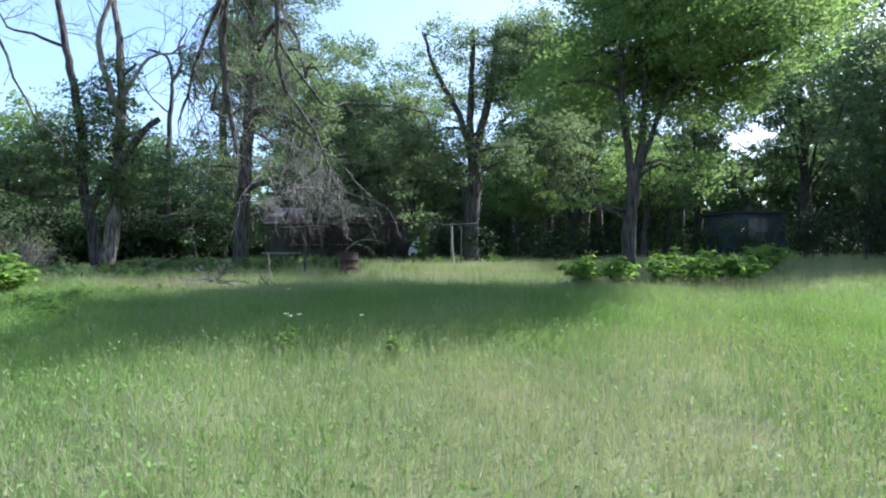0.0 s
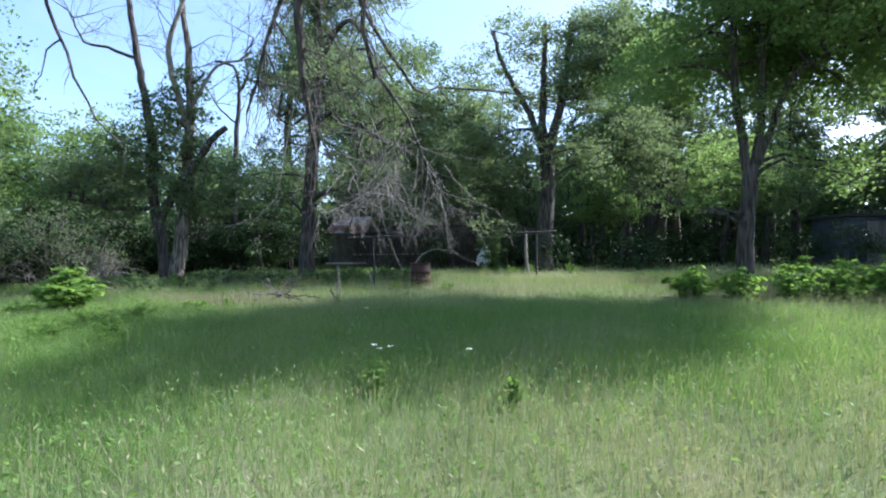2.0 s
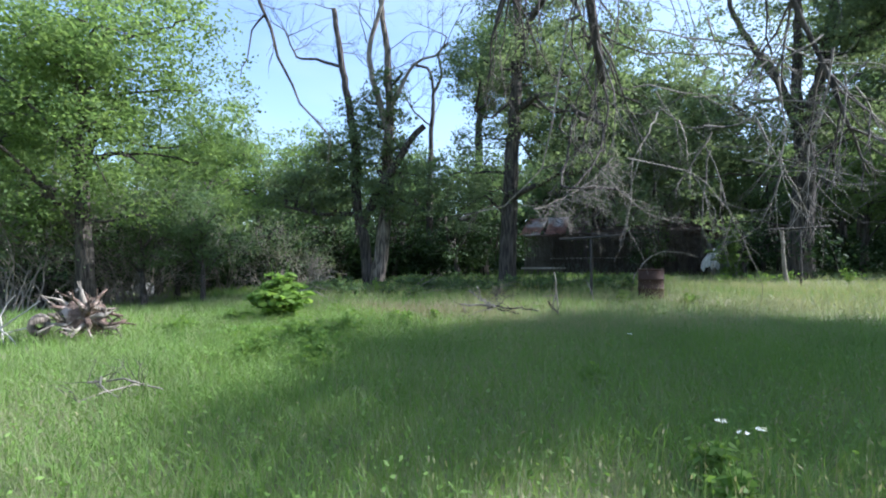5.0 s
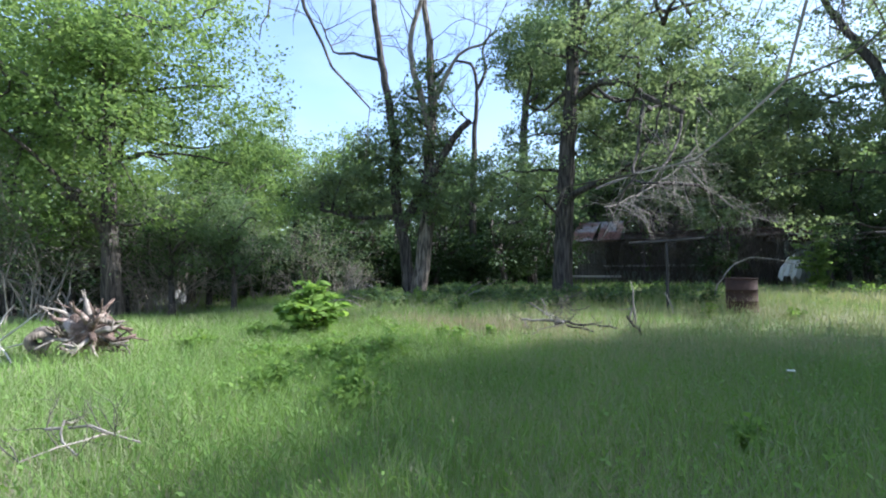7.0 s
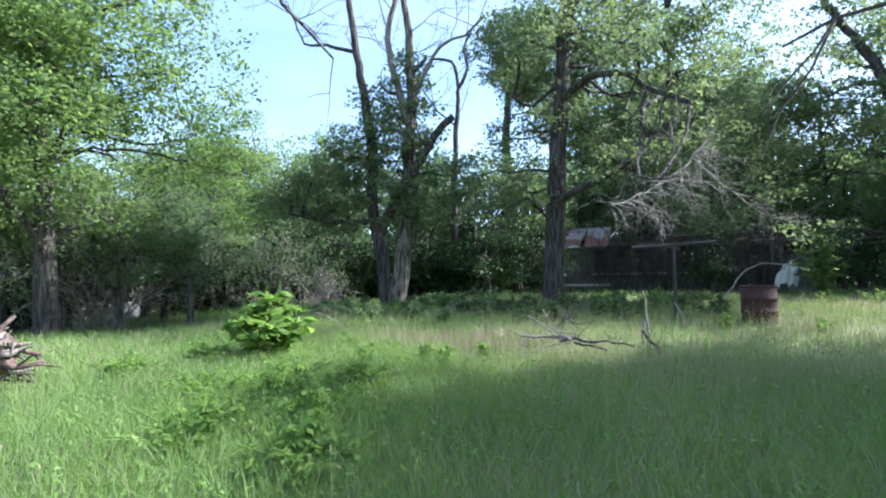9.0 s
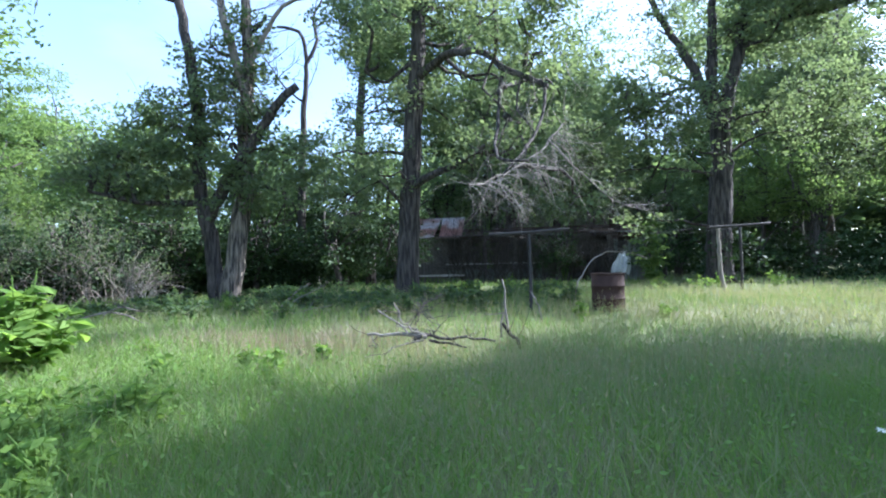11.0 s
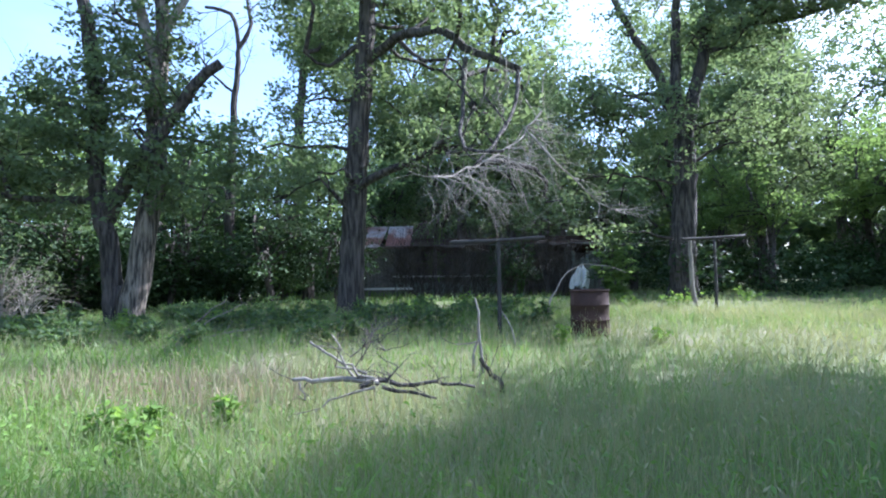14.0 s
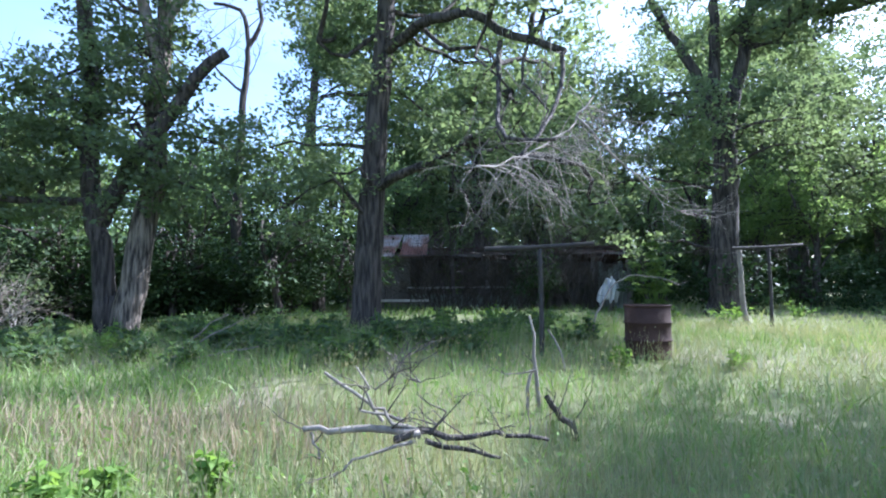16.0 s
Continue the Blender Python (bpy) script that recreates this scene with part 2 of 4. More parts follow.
def grow(tb, p, d, length, r, depth, droop=0.0, spread=0.6, kids=4, tips=None, sides=4):
    """A branching twig that forks along its length."""
    d = np.asarray(d, float) / np.linalg.norm(d)
    k = 5 if depth else 3
    pts = [np.asarray(p, float)]
    for _ in range(k):
        d = d + rng.normal(0, 0.17, 3) + np.array([0, 0, -droop])
        d /= np.linalg.norm(d)
        pts.append(pts[-1] + d * length / k)
    tb.add(pts, np.linspace(r, r * 0.42, k + 1), sides)
    if tips is not None:
        tips.append(pts[-1])
    if depth:
        for s in range(kids):
            f = rng.uniform(0.25, 1.0)
            q = pts[min(k, 1 + int(f * k))]
            e = d + rng.normal(0, spread, 3)
            grow(tb, q, e, length * rng.uniform(0.45, 0.72), r * 0.5, depth - 1, droop, spread, kids, tips, max(3, sides - 1))


def leaf_mesh(name, pos, size, flat=0.35, long=1.0, aim=None):
    """Folded leaf blades, four corners each, at the given places."""
    n = len(pos)
    a = rng.normal(0, 1, (n, 3))
    a[:, 2] = a[:, 2] * 0.6 - 0.25
    if aim is not None:
        a = a * 0.5 + aim
    a /= np.linalg.norm(a, axis=1)[:, None]
    b = rng.normal(0, 1, (n, 3))
    b[:, 2] *= flat
    b -= (b * a).sum(1)[:, None] * a
    b /= np.linalg.norm(b, axis=1)[:, None] + 1e-9
    c = np.cross(a, b)
    s = (size * rng.uniform(0.65, 1.3, n))[:, None]
    base, tip = pos - a * s * 0.5 * long, pos + a * s * 0.5 * long
    mid = pos - a * s * 0.05
    v = np.stack([base, mid + b * s * 0.3 + c * s * 0.06, tip - c * s * 0.05, mid - b * s * 0.3 + c * s * 0.06], 1)
    return mesh_of(name, v, np.arange(n * 4).reshape(-1, 4))


def clumps(blobs, per_clump, clump_r, density):
    """Leaf places: small clumps inside uneven ellipsoids, thick near their skins."""
    res = []
    for cx, cy, cz, rx, ry, rz in blobs:
        m = max(4, int(density * (rx * ry * rz) ** 0.667))
        d = rng.normal(0, 1, (m, 3))
        d /= np.linalg.norm(d, axis=1)[:, None]
        rad = rng.uniform(0.25, 1.0, m) ** 0.45 * rng.uniform(0.82, 1.15, m)
        ctr = np.array([cx, cy, cz]) + d * rad[:, None] * np.array([rx, ry, rz])
        k = rng.integers(int(per_clump * 0.5), int(per_clump * 1.5) + 1, m)
        own = np.repeat(ctr, k, 0)
        off = rng.normal(0, 1, own.shape)
        off *= (rng.uniform(0.05, 1, len(off)) ** 0.5 / np.linalg.norm(off, axis=1))[:, None]
        own = own + off * np.array([1.35, 1.35, 0.7]) * clump_r * np.repeat(rng.uniform(0.5, 1.25, m), k)[:, None]
        res.append(own)
    return np.concatenate(res)


def crowd(cx, cy, cz, rx, ry, rz, n, blob):
    """n uneven blobs that fill a crown."""
    res = []
    for _ in range(n):
        d = rng.normal(0, 1, 3)
        d /= np.linalg.norm(d)
        f = rng.uniform(0.2, 0.95)
        b = blob * rng.uniform(0.65, 1.3)
        res.append((cx + d[0] * rx * f, cy + d[1] * ry * f, cz + d[2] * rz * f, b, b, b * rng.uniform(0.55, 0.85)))
    return res


# ---- ground ----
def axis(lo, hi, step, reach):
    near = np.arange(lo, hi + step, step)
    far = np.cumsum(step * 1.35 ** np.arange(1, 26))
    far = far[far < reach]
    return np.concatenate([(lo - far)[::-1], near, hi + far])


gx, gy = axis(-30, 32, 0.6, 900), axis(-6, 48, 0.6, 900)
X, Y = np.meshgrid(gx, gy, indexing="ij")
GV = np.stack([X, Y, land(X, Y)], -1).reshape(-1, 3)
gi, gj = np.meshgrid(np.arange(len(gx) - 1), np.arange(len(gy) - 1), indexing="ij")
g0 = gi * len(gy) + gj
ground = put("ground", mesh_of("ground", GV, np.stack([g0, g0 + len(gy), g0 + len(gy) + 1, g0 + 1], -1), None, True), M_soil)
tagged(ground, "rough meadow soil under tall grass", "ground", kind="structure")


# ---- trees ----
def tree(name, base, stems, label, material, leafmat, blobs, leaf=0.13, per=34, clump=0.42, density=26, category="tree", dead_twigs=0):
    """stems: (points, r0, r1, part name, material) in world metres. blobs: the crown's ellipsoids, in world metres."""
    top = thing(name, base[0], base[1], label, category)
    o = np.array(top.location)
    ends = []
    for pts, r0, r1, kind, mt in stems:
        tb = Tubes()
        p = np.asarray(pts, float) - o
        if kind == "trunk" and len(ends) == 0:
            p[0][2] = -0.15
        c = stick(tb, p, r0, r1, 18 if r0 > 0.18 else 10 if r0 > 0.1 else 7, 0.02, 0.3, 0.1)
        if kind == "trunk" and r0 > 0.15:
            for s in range(7):
                a = s * 0.9 + rng.uniform(0, 0.4)
                f = np.array([math.cos(a), math.sin(a), 0])
                if not ends:
                    stick(tb, [c[0] + f * r0 * 1.25 + [0, 0, 0.02], c[0] + f * r0 * 0.85 + [0, 0, 0.4], c[0] + f * r0 * 0.55 + [0, 0, 1.0]], r0 * 0.32, r0 * 0.2, 6)
        ends.append(c)
        put(kind, tb.mesh(kind), mt or material, top)
    tw = Tubes()
    if blobs:
        allpts = np.concatenate(ends)
        for b in blobs:
            q = np.array(b[:3]) - o
            near = allpts[np.argmin(np.linalg.norm(allpts - q, axis=1) + 0.8 * np.maximum(0, allpts[:, 2] - q[2]))]
            mid = (near + q) / 2 + rng.normal(0, 0.25, 3) + [0, 0, 0.2]
            stick(tw, [near, mid, q], 0.055, 0.02, 5, 0.04)
            grow(tw, q, rng.normal(0, 1, 3) + [0, 0, 0.2], b[3] * 0.9, 0.02, 1, 0.02, 0.7, 2, None, 3)
    for _ in range(dead_twigs):
        c = ends[rng.integers(len(ends))]
        q = c[rng.integers(int(len(c) * 0.55), len(c))]
        d = rng.normal(0, 1, 3)
        d[2] = abs(d[2]) * 0.6 + 0.2
        grow(tw, q, d, rng.uniform(0.8, 1.9), 0.02, 2, -0.02, 0.55, 4, None, 4)
    if tw.v:
        put("brushwood", tw.mesh("brushwood"), M_darkbark if blobs else M_twig, top)
    if blobs:
        pos = clumps([(b[0] - o[0], b[1] - o[1], b[2] - o[2], *b[3:]) for b in blobs], per, clump, density)
        put("crown", leaf_mesh("crown", pos, leaf), leafmat, top)
    return top


# tall twin-stemmed tree with dead tops
T, L = "trunk", "limb"
twin_blobs = [(-11.9, 18.6, 4.6, 1.2, 1.1, 1.0), (-12.9, 18.2, 4.2, 1.2, 1.1, 0.9), (-11.2, 18.3, 4.0, 1.0, 1.0, 0.7), (-13.9, 18.0, 3.9, 1.3, 1.2, 0.8),
              (-11.8, 18.8, 5.8, 0.8, 0.8, 0.9), (-12.7, 18.4, 6.4, 0.5, 0.5, 0.6), (-15.0, 18.2, 3.7, 1.2, 1.2, 0.9), (-11.4, 19.0, 7.6, 0.7, 0.7, 0.6), (-10.4, 18.8, 3.2, 1.0, 0.9, 0.6),
              (-12.2, 18.0, 5.2, 0.9, 0.8, 0.7), (-11.0, 18.6, 5.0, 0.7, 0.7, 0.6), (-13.3, 18.3, 5.4, 0.8, 0.7, 0.6), (-12.3, 18.6, 7.0, 0.6, 0.6, 0.6), (-13.3, 18.2, 3.1, 1.1, 0.9, 0.6), (-11.4, 18.0, 3.1, 0.7, 0.6, 0.5), (-13.8, 18.6, 4.9, 1.1, 0.9, 0.7), (-14.6, 18.3, 4.4, 1.0, 0.9, 0.7), (-11.1, 18.9, 6.5, 0.6, 0.6, 0.6), (-12.4, 18.9, 6.0, 0.7, 0.7, 0.7), (-10.2, 19.0, 4.1, 0.9, 0.8, 0.7), (-15.6, 18.4, 4.3, 1.0, 0.9, 0.6)]
tree("twin_stemmed_tree", (-11.95, 18.5),
     [([(-12.1, 18.5, 0), (-12.24, 18.5, 1.5), (-12.3, 18.5, 2.24), (-12.58, 18.5, 3.32), (-12.6, 18.5, 4.97), (-12.84, 18.5, 6.55), (-13.2, 18.5, 8.5), (-13.5, 18.5, 10.4)], 0.2, 0.09, T, M_darkbark),
      ([(-11.86, 18.5, 0), (-11.66, 18.55, 1.7), (-11.55, 18.6, 2.5), (-11.5, 18.8, 3.46), (-11.66, 19.0, 4.87), (-11.53, 19.0, 6.26), (-11.6, 19.0, 8.4), (-11.9, 19.0, 11.5)], 0.27, 0.06, T, None),
      ([(-12.36, 18.5, 2.6), (-11.71, 18.4, 3.6), (-10.89, 18.3, 4.55), (-10.41, 18.3, 5.22), (-9.82, 18.3, 5.75)], 0.17, 0.10, L, M_darkbark),
      ([(-11.6, 18.9, 5.9), (-12.0, 18.7, 7.65), (-12.17, 18.7, 8.81), (-11.72, 18.7, 10.0), (-11.4, 18.7, 11.2)], 0.13, 0.06, L, M_dead),
      ([(-13.3, 18.5, 8.3), (-14.3, 18.5, 8.7), (-15.22, 18.5, 9.0), (-15.74, 18.5, 10.1)], 0.06, 0.02, L, M_darkbark),
      ([(-11.55, 18.9, 6.4), (-10.9, 18.9, 7.4), (-10.5, 18.9, 8.0), (-9.7, 18.9, 8.2), (-9.2, 18.9, 8.5)], 0.08, 0.03, L, M_dead),
      ([(-12.5, 18.4, 3.0), (-13.6, 18.0, 3.0), (-15.0, 17.6, 3.3)], 0.09, 0.04, L, M_darkbark)],
     "tall twin-stemmed cottonwood with bare dead tops and leafy middle", M_bark, M_leaf_pale, twin_blobs, 0.12, 34, 0.36, 40, dead_twigs=30)

# big straight tree in front of the shed, with an arching limb
oak_blobs = crowd(-6.4, 20.6, 10.8, 2.7, 2.2, 1.6, 10, 1.1) + crowd(-6.6, 20.2, 7.8, 2.8, 2.6, 2.6, 13, 1.15) + [(-5.6, 18.6, 3.9, 0.9, 0.8, 0.55), (-8.0, 19.3, 3.6, 1.1, 1.0, 0.8), (-8.9, 19.2, 3.0, 1.0, 0.9, 0.8),
            (-4.4, 17.4, 4.2, 0.8, 0.8, 0.6), (-3.9, 17.0, 5.4, 0.8, 0.8, 0.6), (-5.4, 19.6, 5.0, 0.9, 0.9, 0.7), (-9.6, 19.8, 4.3, 1.1, 1.0, 0.8), (-4.2, 18.4, 3.4, 0.9, 0.8, 0.6), (-3.4, 18.2, 2.7, 0.8, 0.7, 0.4),
            (-5.2, 16.7, 6.1, 0.7, 0.6, 0.6), (-4.4, 16.4, 5.9, 0.7, 0.6, 0.6), (-3.6, 16.4, 6.3, 0.7, 0.6, 0.6), (-4.7, 16.8, 7.0, 0.8, 0.7, 0.6), (-5.7, 17.4, 7.4, 0.8, 0.8, 0.6), (-3.3, 17.2, 7.2, 0.8, 0.8, 0.6),
            (-6.3, 20.4, 5.0, 0.9, 0.9, 0.7), (-8.6, 20.0, 5.4, 1.0, 0.9, 0.8), (-8.4, 20.2, 7.0, 1.0, 0.9, 0.8), (-5.0, 21.0, 6.4, 1.1, 1.0, 0.8), (-3.6, 21.4, 6.0, 1.1, 1.0, 0.8), (-4.2, 21.2, 4.6, 1.0, 1.0, 0.7)]
tree("meadow_tree", (-7.5, 19.6),
     [([(-7.52, 19.6, 0), (-7.48, 19.6, 1.6), (-7.38, 19.6, 3.39), (-7.29, 19.6, 4.88), (-7.15, 19.6, 6.53), (-7.03, 19.6, 9.06), (-7.2, 19.7, 11.5)], 0.29, 0.10, T, None),
      ([(-7.15, 19.55, 6.1), (-6.36, 19.0, 6.35), (-5.33, 17.8, 5.88), (-4.61, 17.2, 5.16), (-3.94, 16.6, 4.62)], 0.115, 0.05, L, None),
      ([(-7.08, 19.6, 7.8), (-6.4, 18.9, 8.7), (-5.4, 17.8, 8.9), (-4.6, 16.9, 7.8), (-4.3, 16.5, 6.6)], 0.12, 0.03, L, None),
      ([(-7.3, 19.5, 3.3), (-6.7, 19.2, 3.55), (-6.16, 19.0, 3.67), (-5.39, 18.5, 3.93)], 0.10, 0.05, L, None),
      ([(-4.83, 17.2, 5.08), (-4.88, 16.5, 3.91), (-4.79, 15.5, 3.11), (-4.29, 15.0, 2.92)], 0.045, 0.02, L, None),
      ([(-3.98, 16.6, 4.59), (-4.11, 16.2, 3.77), (-4.4, 15.5, 3.13), (-4.7, 15.0, 2.7)], 0.035, 0.016, L, None),
      ([(-5.0, 17.5, 5.6), (-5.2, 17.2, 4.9), (-4.7, 16.9, 4.2), (-4.9, 16.6, 3.5), (-4.6, 16.4, 3.1)], 0.03, 0.01, L, None),
      ([(-4.4, 17.0, 5.0), (-4.5, 16.8, 4.3), (-4.2, 16.5, 3.8), (-4.4, 16.2, 3.2)], 0.028, 0.01, L, None),
      ([(-6.3, 19.0, 6.3), (-5.7, 18.7, 5.7), (-5.2, 18.6, 5.7), (-4.9, 18.5, 5.3)], 0.05, 0.02, L, None),
      ([(-7.2, 19.6, 6.6), (-7.9, 19.4, 6.0), (-8.4, 19.2, 6.2)], 0.06, 0.03, L, None)],
     "tall dark-barked tree with an arching limb and green crown", M_darkbark, M_leaf_pale, oak_blobs, 0.105, 42, 0.38, 32)

# bleached dead spray that hangs from the arching limb
spray = thing("dead_branch_spray", -4.3, 15.2, "bleached leafless branch spray hanging from a tree limb", "branch", z=2.6)
so = np.array(spray.location)
tb = Tubes()
main = stick(tb, np.array([(-3.68, 16.0, 3.75), (-4.1, 15.5, 3.18), (-4.53, 15.0, 2.83), (-5.05, 14.1, 2.44)]) - so, 0.014, 0.006, 6, 0.02, 0.2)
side_arm = stick(tb, np.array([(-3.95, 15.7, 3.4), (-3.5, 15.7, 2.9), (-3.1, 15.8, 2.5), (-2.7, 16.0, 2.25)]) - so, 0.018, 0.006, 5, 0.02, 0.2)
put("branch", tb.mesh("branch"), M_dead, spray)
tb = Tubes()
for s in range(44):
    q = main[rng.integers(1, len(main))]
    grow(tb, q, (rng.uniform(-0.6, 1.5), rng.uniform(-0.6, 0.6), rng.uniform(-0.7, 0.2)), rng.uniform(0.28, 0.68), 0.007, 2, 0.02, 0.5, 3, None, 4)
for s in range(24):
    q = side_arm[rng.integers(1, len(side_arm))]
    grow(tb, q, (rng.uniform(-0.6, 1.4), rng.uniform(-0.6, 0.6), rng.uniform(-0.6, 0.25)), rng.uniform(0.25, 0.55), 0.005, 2, 0.02, 0.5, 3, None, 3)
for s in range(30):
    q = np.array([rng.uniform(-5.2, -3.6), rng.uniform(16.0, 17.4), rng.uniform(3.2, 5.2)]) - so
    grow(tb, q, (rng.uniform(-0.5, 0.5), rng.uniform(-0.4, 0.4), -1), rng.uniform(0.4, 0.9), 0.009, 2, 0.03, 0.5, 3, None, 4)
put("brushwood", tb.mesh("brushwood"), M_dead, spray)

# far tree behind the washing line
far_blobs = crowd(4.8, 22.4, 9.5, 2.2, 1.3, 1.2, 8, 1.1) + [(-0.3, 24.6, 8.9, 0.8, 0.7, 0.6), (0.3, 24.5, 7.9, 0.7, 0.7, 0.5), (0.6, 24.7, 10.4, 1.0, 0.9, 0.7)] + crowd(4.6, 24.3, 10.4, 3.0, 1.8, 1.9, 12, 1.3) + crowd(-1.2, 22.2, 5.6, 2.0, 1.2, 0.8, 5, 0.85) + crowd(2.8, 25.4, 9.6, 3.6, 3.4, 2.8, 18, 1.35) + crowd(3.0, 24.4, 5.4, 2.2, 1.5, 1.4, 5, 0.9) + [(-0.6, 24.4, 6.6, 1.1, 1.0, 0.7), (1.2, 23.9, 6.2, 1.0, 0.8, 0.8), (-1.0, 24.0, 2.5, 1.1, 0.9, 0.5), (-0.8, 23.2, 5.2, 1.1, 1.0, 0.8), (0.3, 23.4, 4.6, 0.9, 0.9, 0.7), (-1.7, 23.0, 6.2, 1.1, 1.0, 0.8), (-2.6, 22.8, 5.2, 1.0, 1.0, 0.8), (-1.9, 23.2, 4.0, 0.9, 0.9, 0.6)]
tree("forked_tree", (1.3, 24.7),
     [([(1.28, 24.7, 0), (1.32, 24.7, 2.0), (1.47, 24.7, 4.59), (1.37, 24.7, 5.9)], 0.40, 0.27, T, None),
      ([(1.35, 24.7, 5.6), (0.75, 24.7, 7.39), (-0.42, 24.7, 9.64), (-0.86, 24.7, 11.2)], 0.17, 0.07, L, None),
      ([(1.37, 24.7, 5.6), (1.29, 24.7, 7.53), (1.44, 24.7, 11.4)], 0.19, 0.09, L, None),
      ([(1.44, 24.7, 5.4), (1.97, 24.7, 7.49), (2.34, 24.7, 9.46), (2.54, 24.7, 11.6)], 0.22, 0.10, L, None),
      ([(2.2, 24.7, 8.4), (3.29, 24.5, 8.75), (4.58, 24.0, 8.7), (5.6, 23.6, 8.9)], 0.12, 0.05, L, None),
      ([(1.3, 24.7, 6.7), (0.13, 24.3, 6.7), (-1.03, 24.0, 6.16)], 0.08, 0.03, L, None)],
     "large forked cottonwood with dark trunk and open crown", M_darkbark, M_leaf_pale, far_blobs, 0.125, 32, 0.42, 22)

# slender tree in the meadow, whose shade lies across the grass
near_blobs = crowd(6.7, 15.2, 7.0, 4.8, 3.7, 2.0, 36, 1.15) + crowd(6.4, 15.2, 9.2, 3.6, 3.2, 1.3, 18, 1.2) + [(7.6, 13.5, 5.2, 1.1, 1.0, 0.7), (6.6, 13.6, 3.4, 0.8, 0.7, 0.45), (3.0, 13.9, 5.6, 1.1, 1.0, 0.8), (4.9, 13.8, 4.6, 0.7, 0.7, 0.6), (7.0, 13.4, 3.0, 0.5, 0.5, 0.35), (4.0, 14.0, 2.5, 0.45, 0.45, 0.2), (3.4, 13.9, 2.6, 0.5, 0.5, 0.2),
    (5.6, 12.1, 6.2, 1.3, 1.1, 0.8), (7.2, 11.7, 6.3, 1.3, 1.1, 0.8), (4.0, 12.2, 6.9, 1.3, 1.1, 0.8), (6.5, 12.0, 7.7, 1.3, 1.1, 0.8), (8.4, 12.8, 7.0, 1.2, 1.1, 0.8), (5.0, 12.2, 8.6, 1.2, 1.1, 0.8),
    (6.5, 16.8, 7.0, 1.3, 1.2, 0.8), (5.0, 17.2, 6.4, 1.3, 1.2, 0.8), (7.6, 16.4, 8.0, 1.3, 1.2, 0.8), (4.2, 16.9, 7.4, 1.3, 1.2, 0.8), (8.6, 15.4, 6.6, 1.2, 1.2, 0.8)]
tree("meadow_tree", (5.0, 14.2),
     [([(5.0, 14.2, 0), (5.0, 14.2, 0.9), (5.03, 14.2, 2.33), (5.17, 14.2, 3.39)], 0.20, 0.16, T, None),
      ([(5.12, 14.2, 3.0), (4.87, 14.2, 4.6), (4.78, 14.2, 6.41), (4.93, 14.2, 9.0)], 0.11, 0.05, L, None),
      ([(5.15, 14.2, 3.2), (5.55, 14.2, 4.15), (6.06, 14.0, 5.45), (7.28, 13.6, 6.02), (8.9, 13.4, 6.5)], 0.09, 0.03, L, None),
      ([(5.17, 14.2, 3.1), (5.4, 14.2, 4.9), (5.42, 14.2, 7.17), (5.6, 14.3, 9.0)], 0.10, 0.04, L, None),
      ([(5.0, 14.2, 2.0), (4.5, 14.1, 2.3), (3.6, 14.0, 2.5)], 0.04, 0.015, L, None)],
     "slender dark-trunked tree with a broad grey-green crown", M_darkbark, M_leaf_bright, near_blobs, 0.11, 38, 0.40, 38)

# thin half-dead tree and others seen against the sky
tree("dead_tree", (-12.95, 24.8),
     [([(-12.96, 24.8, 0), (-12.96, 24.8, 1.6), (-12.87, 24.8, 5.95), (-12.66, 24.8, 9.03), (-12.96, 24.8, 10.16), (-13.82, 24.8, 10.5)], 0.20, 0.05, T, None),
      ([(-12.66, 24.8, 9.0), (-12.2, 24.8, 9.8), (-12.4, 24.8, 10.6), (-11.9, 24.8, 11.4)], 0.08, 0.03, L, None),
      ([(-12.8, 24.8, 7.5), (-13.6, 24.8, 8.2), (-14.4, 24.8, 9.4)], 0.05, 0.02, L, None)],
     "thin dead tree with crooked bare top", M_darkbark, M_leaf, [], dead_twigs=12)
tree("woodland_tree", (-12.8, 31.0),
     [([(-12.82, 31, 0), (-12.85, 31, 4), (-12.88, 31, 7.67), (-12.67, 31, 11.42), (-12.6, 31, 14)], 0.36, 0.1, T, None)],
     "tall woodland tree with dense blue-green crown", M_darkbark, M_leaf, crowd(-11.6, 30.6, 11.0, 2.6, 2.2, 3.6, 14, 1.3), 0.16, 30, 0.5, 24)
tree("forked_tree", (8.6, 35.0),
     [([(8.54, 35, 0), (8.6, 35, 2.2), (8.95, 35, 4.03), (9.71, 35, 9.28), (9.9, 35, 13)], 0.42, 0.12, T, None),
      ([(8.55, 35, 2.8), (8.15, 35, 5.09), (7.17, 35, 8.04), (6.8, 35, 11)], 0.25, 0.1, L, None)],
     "dark tree forking low into two stems", M_darkbark, M_leaf_pale, crowd(8.6, 34.6, 9.0, 4.4, 3.0, 4.2, 20, 1.5), 0.17, 30, 0.55, 20)
tree("spreading_tree", (10.9, 41.0),
     [([(10.8, 41, 0), (11.0, 41, 4), (11.43, 41, 8.46)], 0.5, 0.4, T, None),
      ([(11.3, 41, 8.0), (9.02, 41, 11.08), (5.08, 41, 11.96), (3.0, 41, 13)], 0.28, 0.08, L, None),
      ([(11.4, 41, 8.2), (12.95, 41, 11.96), (13.38, 41, 15.88)], 0.3, 0.1, L, None),
      ([(10.6, 41, 9.3), (10.2, 41, 12), (9.4, 41, 15)], 0.2, 0.06, L, None)],
     "large spreading tree with crooked dark limbs", M_darkbark, M_leaf, crowd(10.0, 41.5, 15.5, 6.0, 3.0, 3.0, 16, 1.7), 0.19, 30, 0.6, 18)

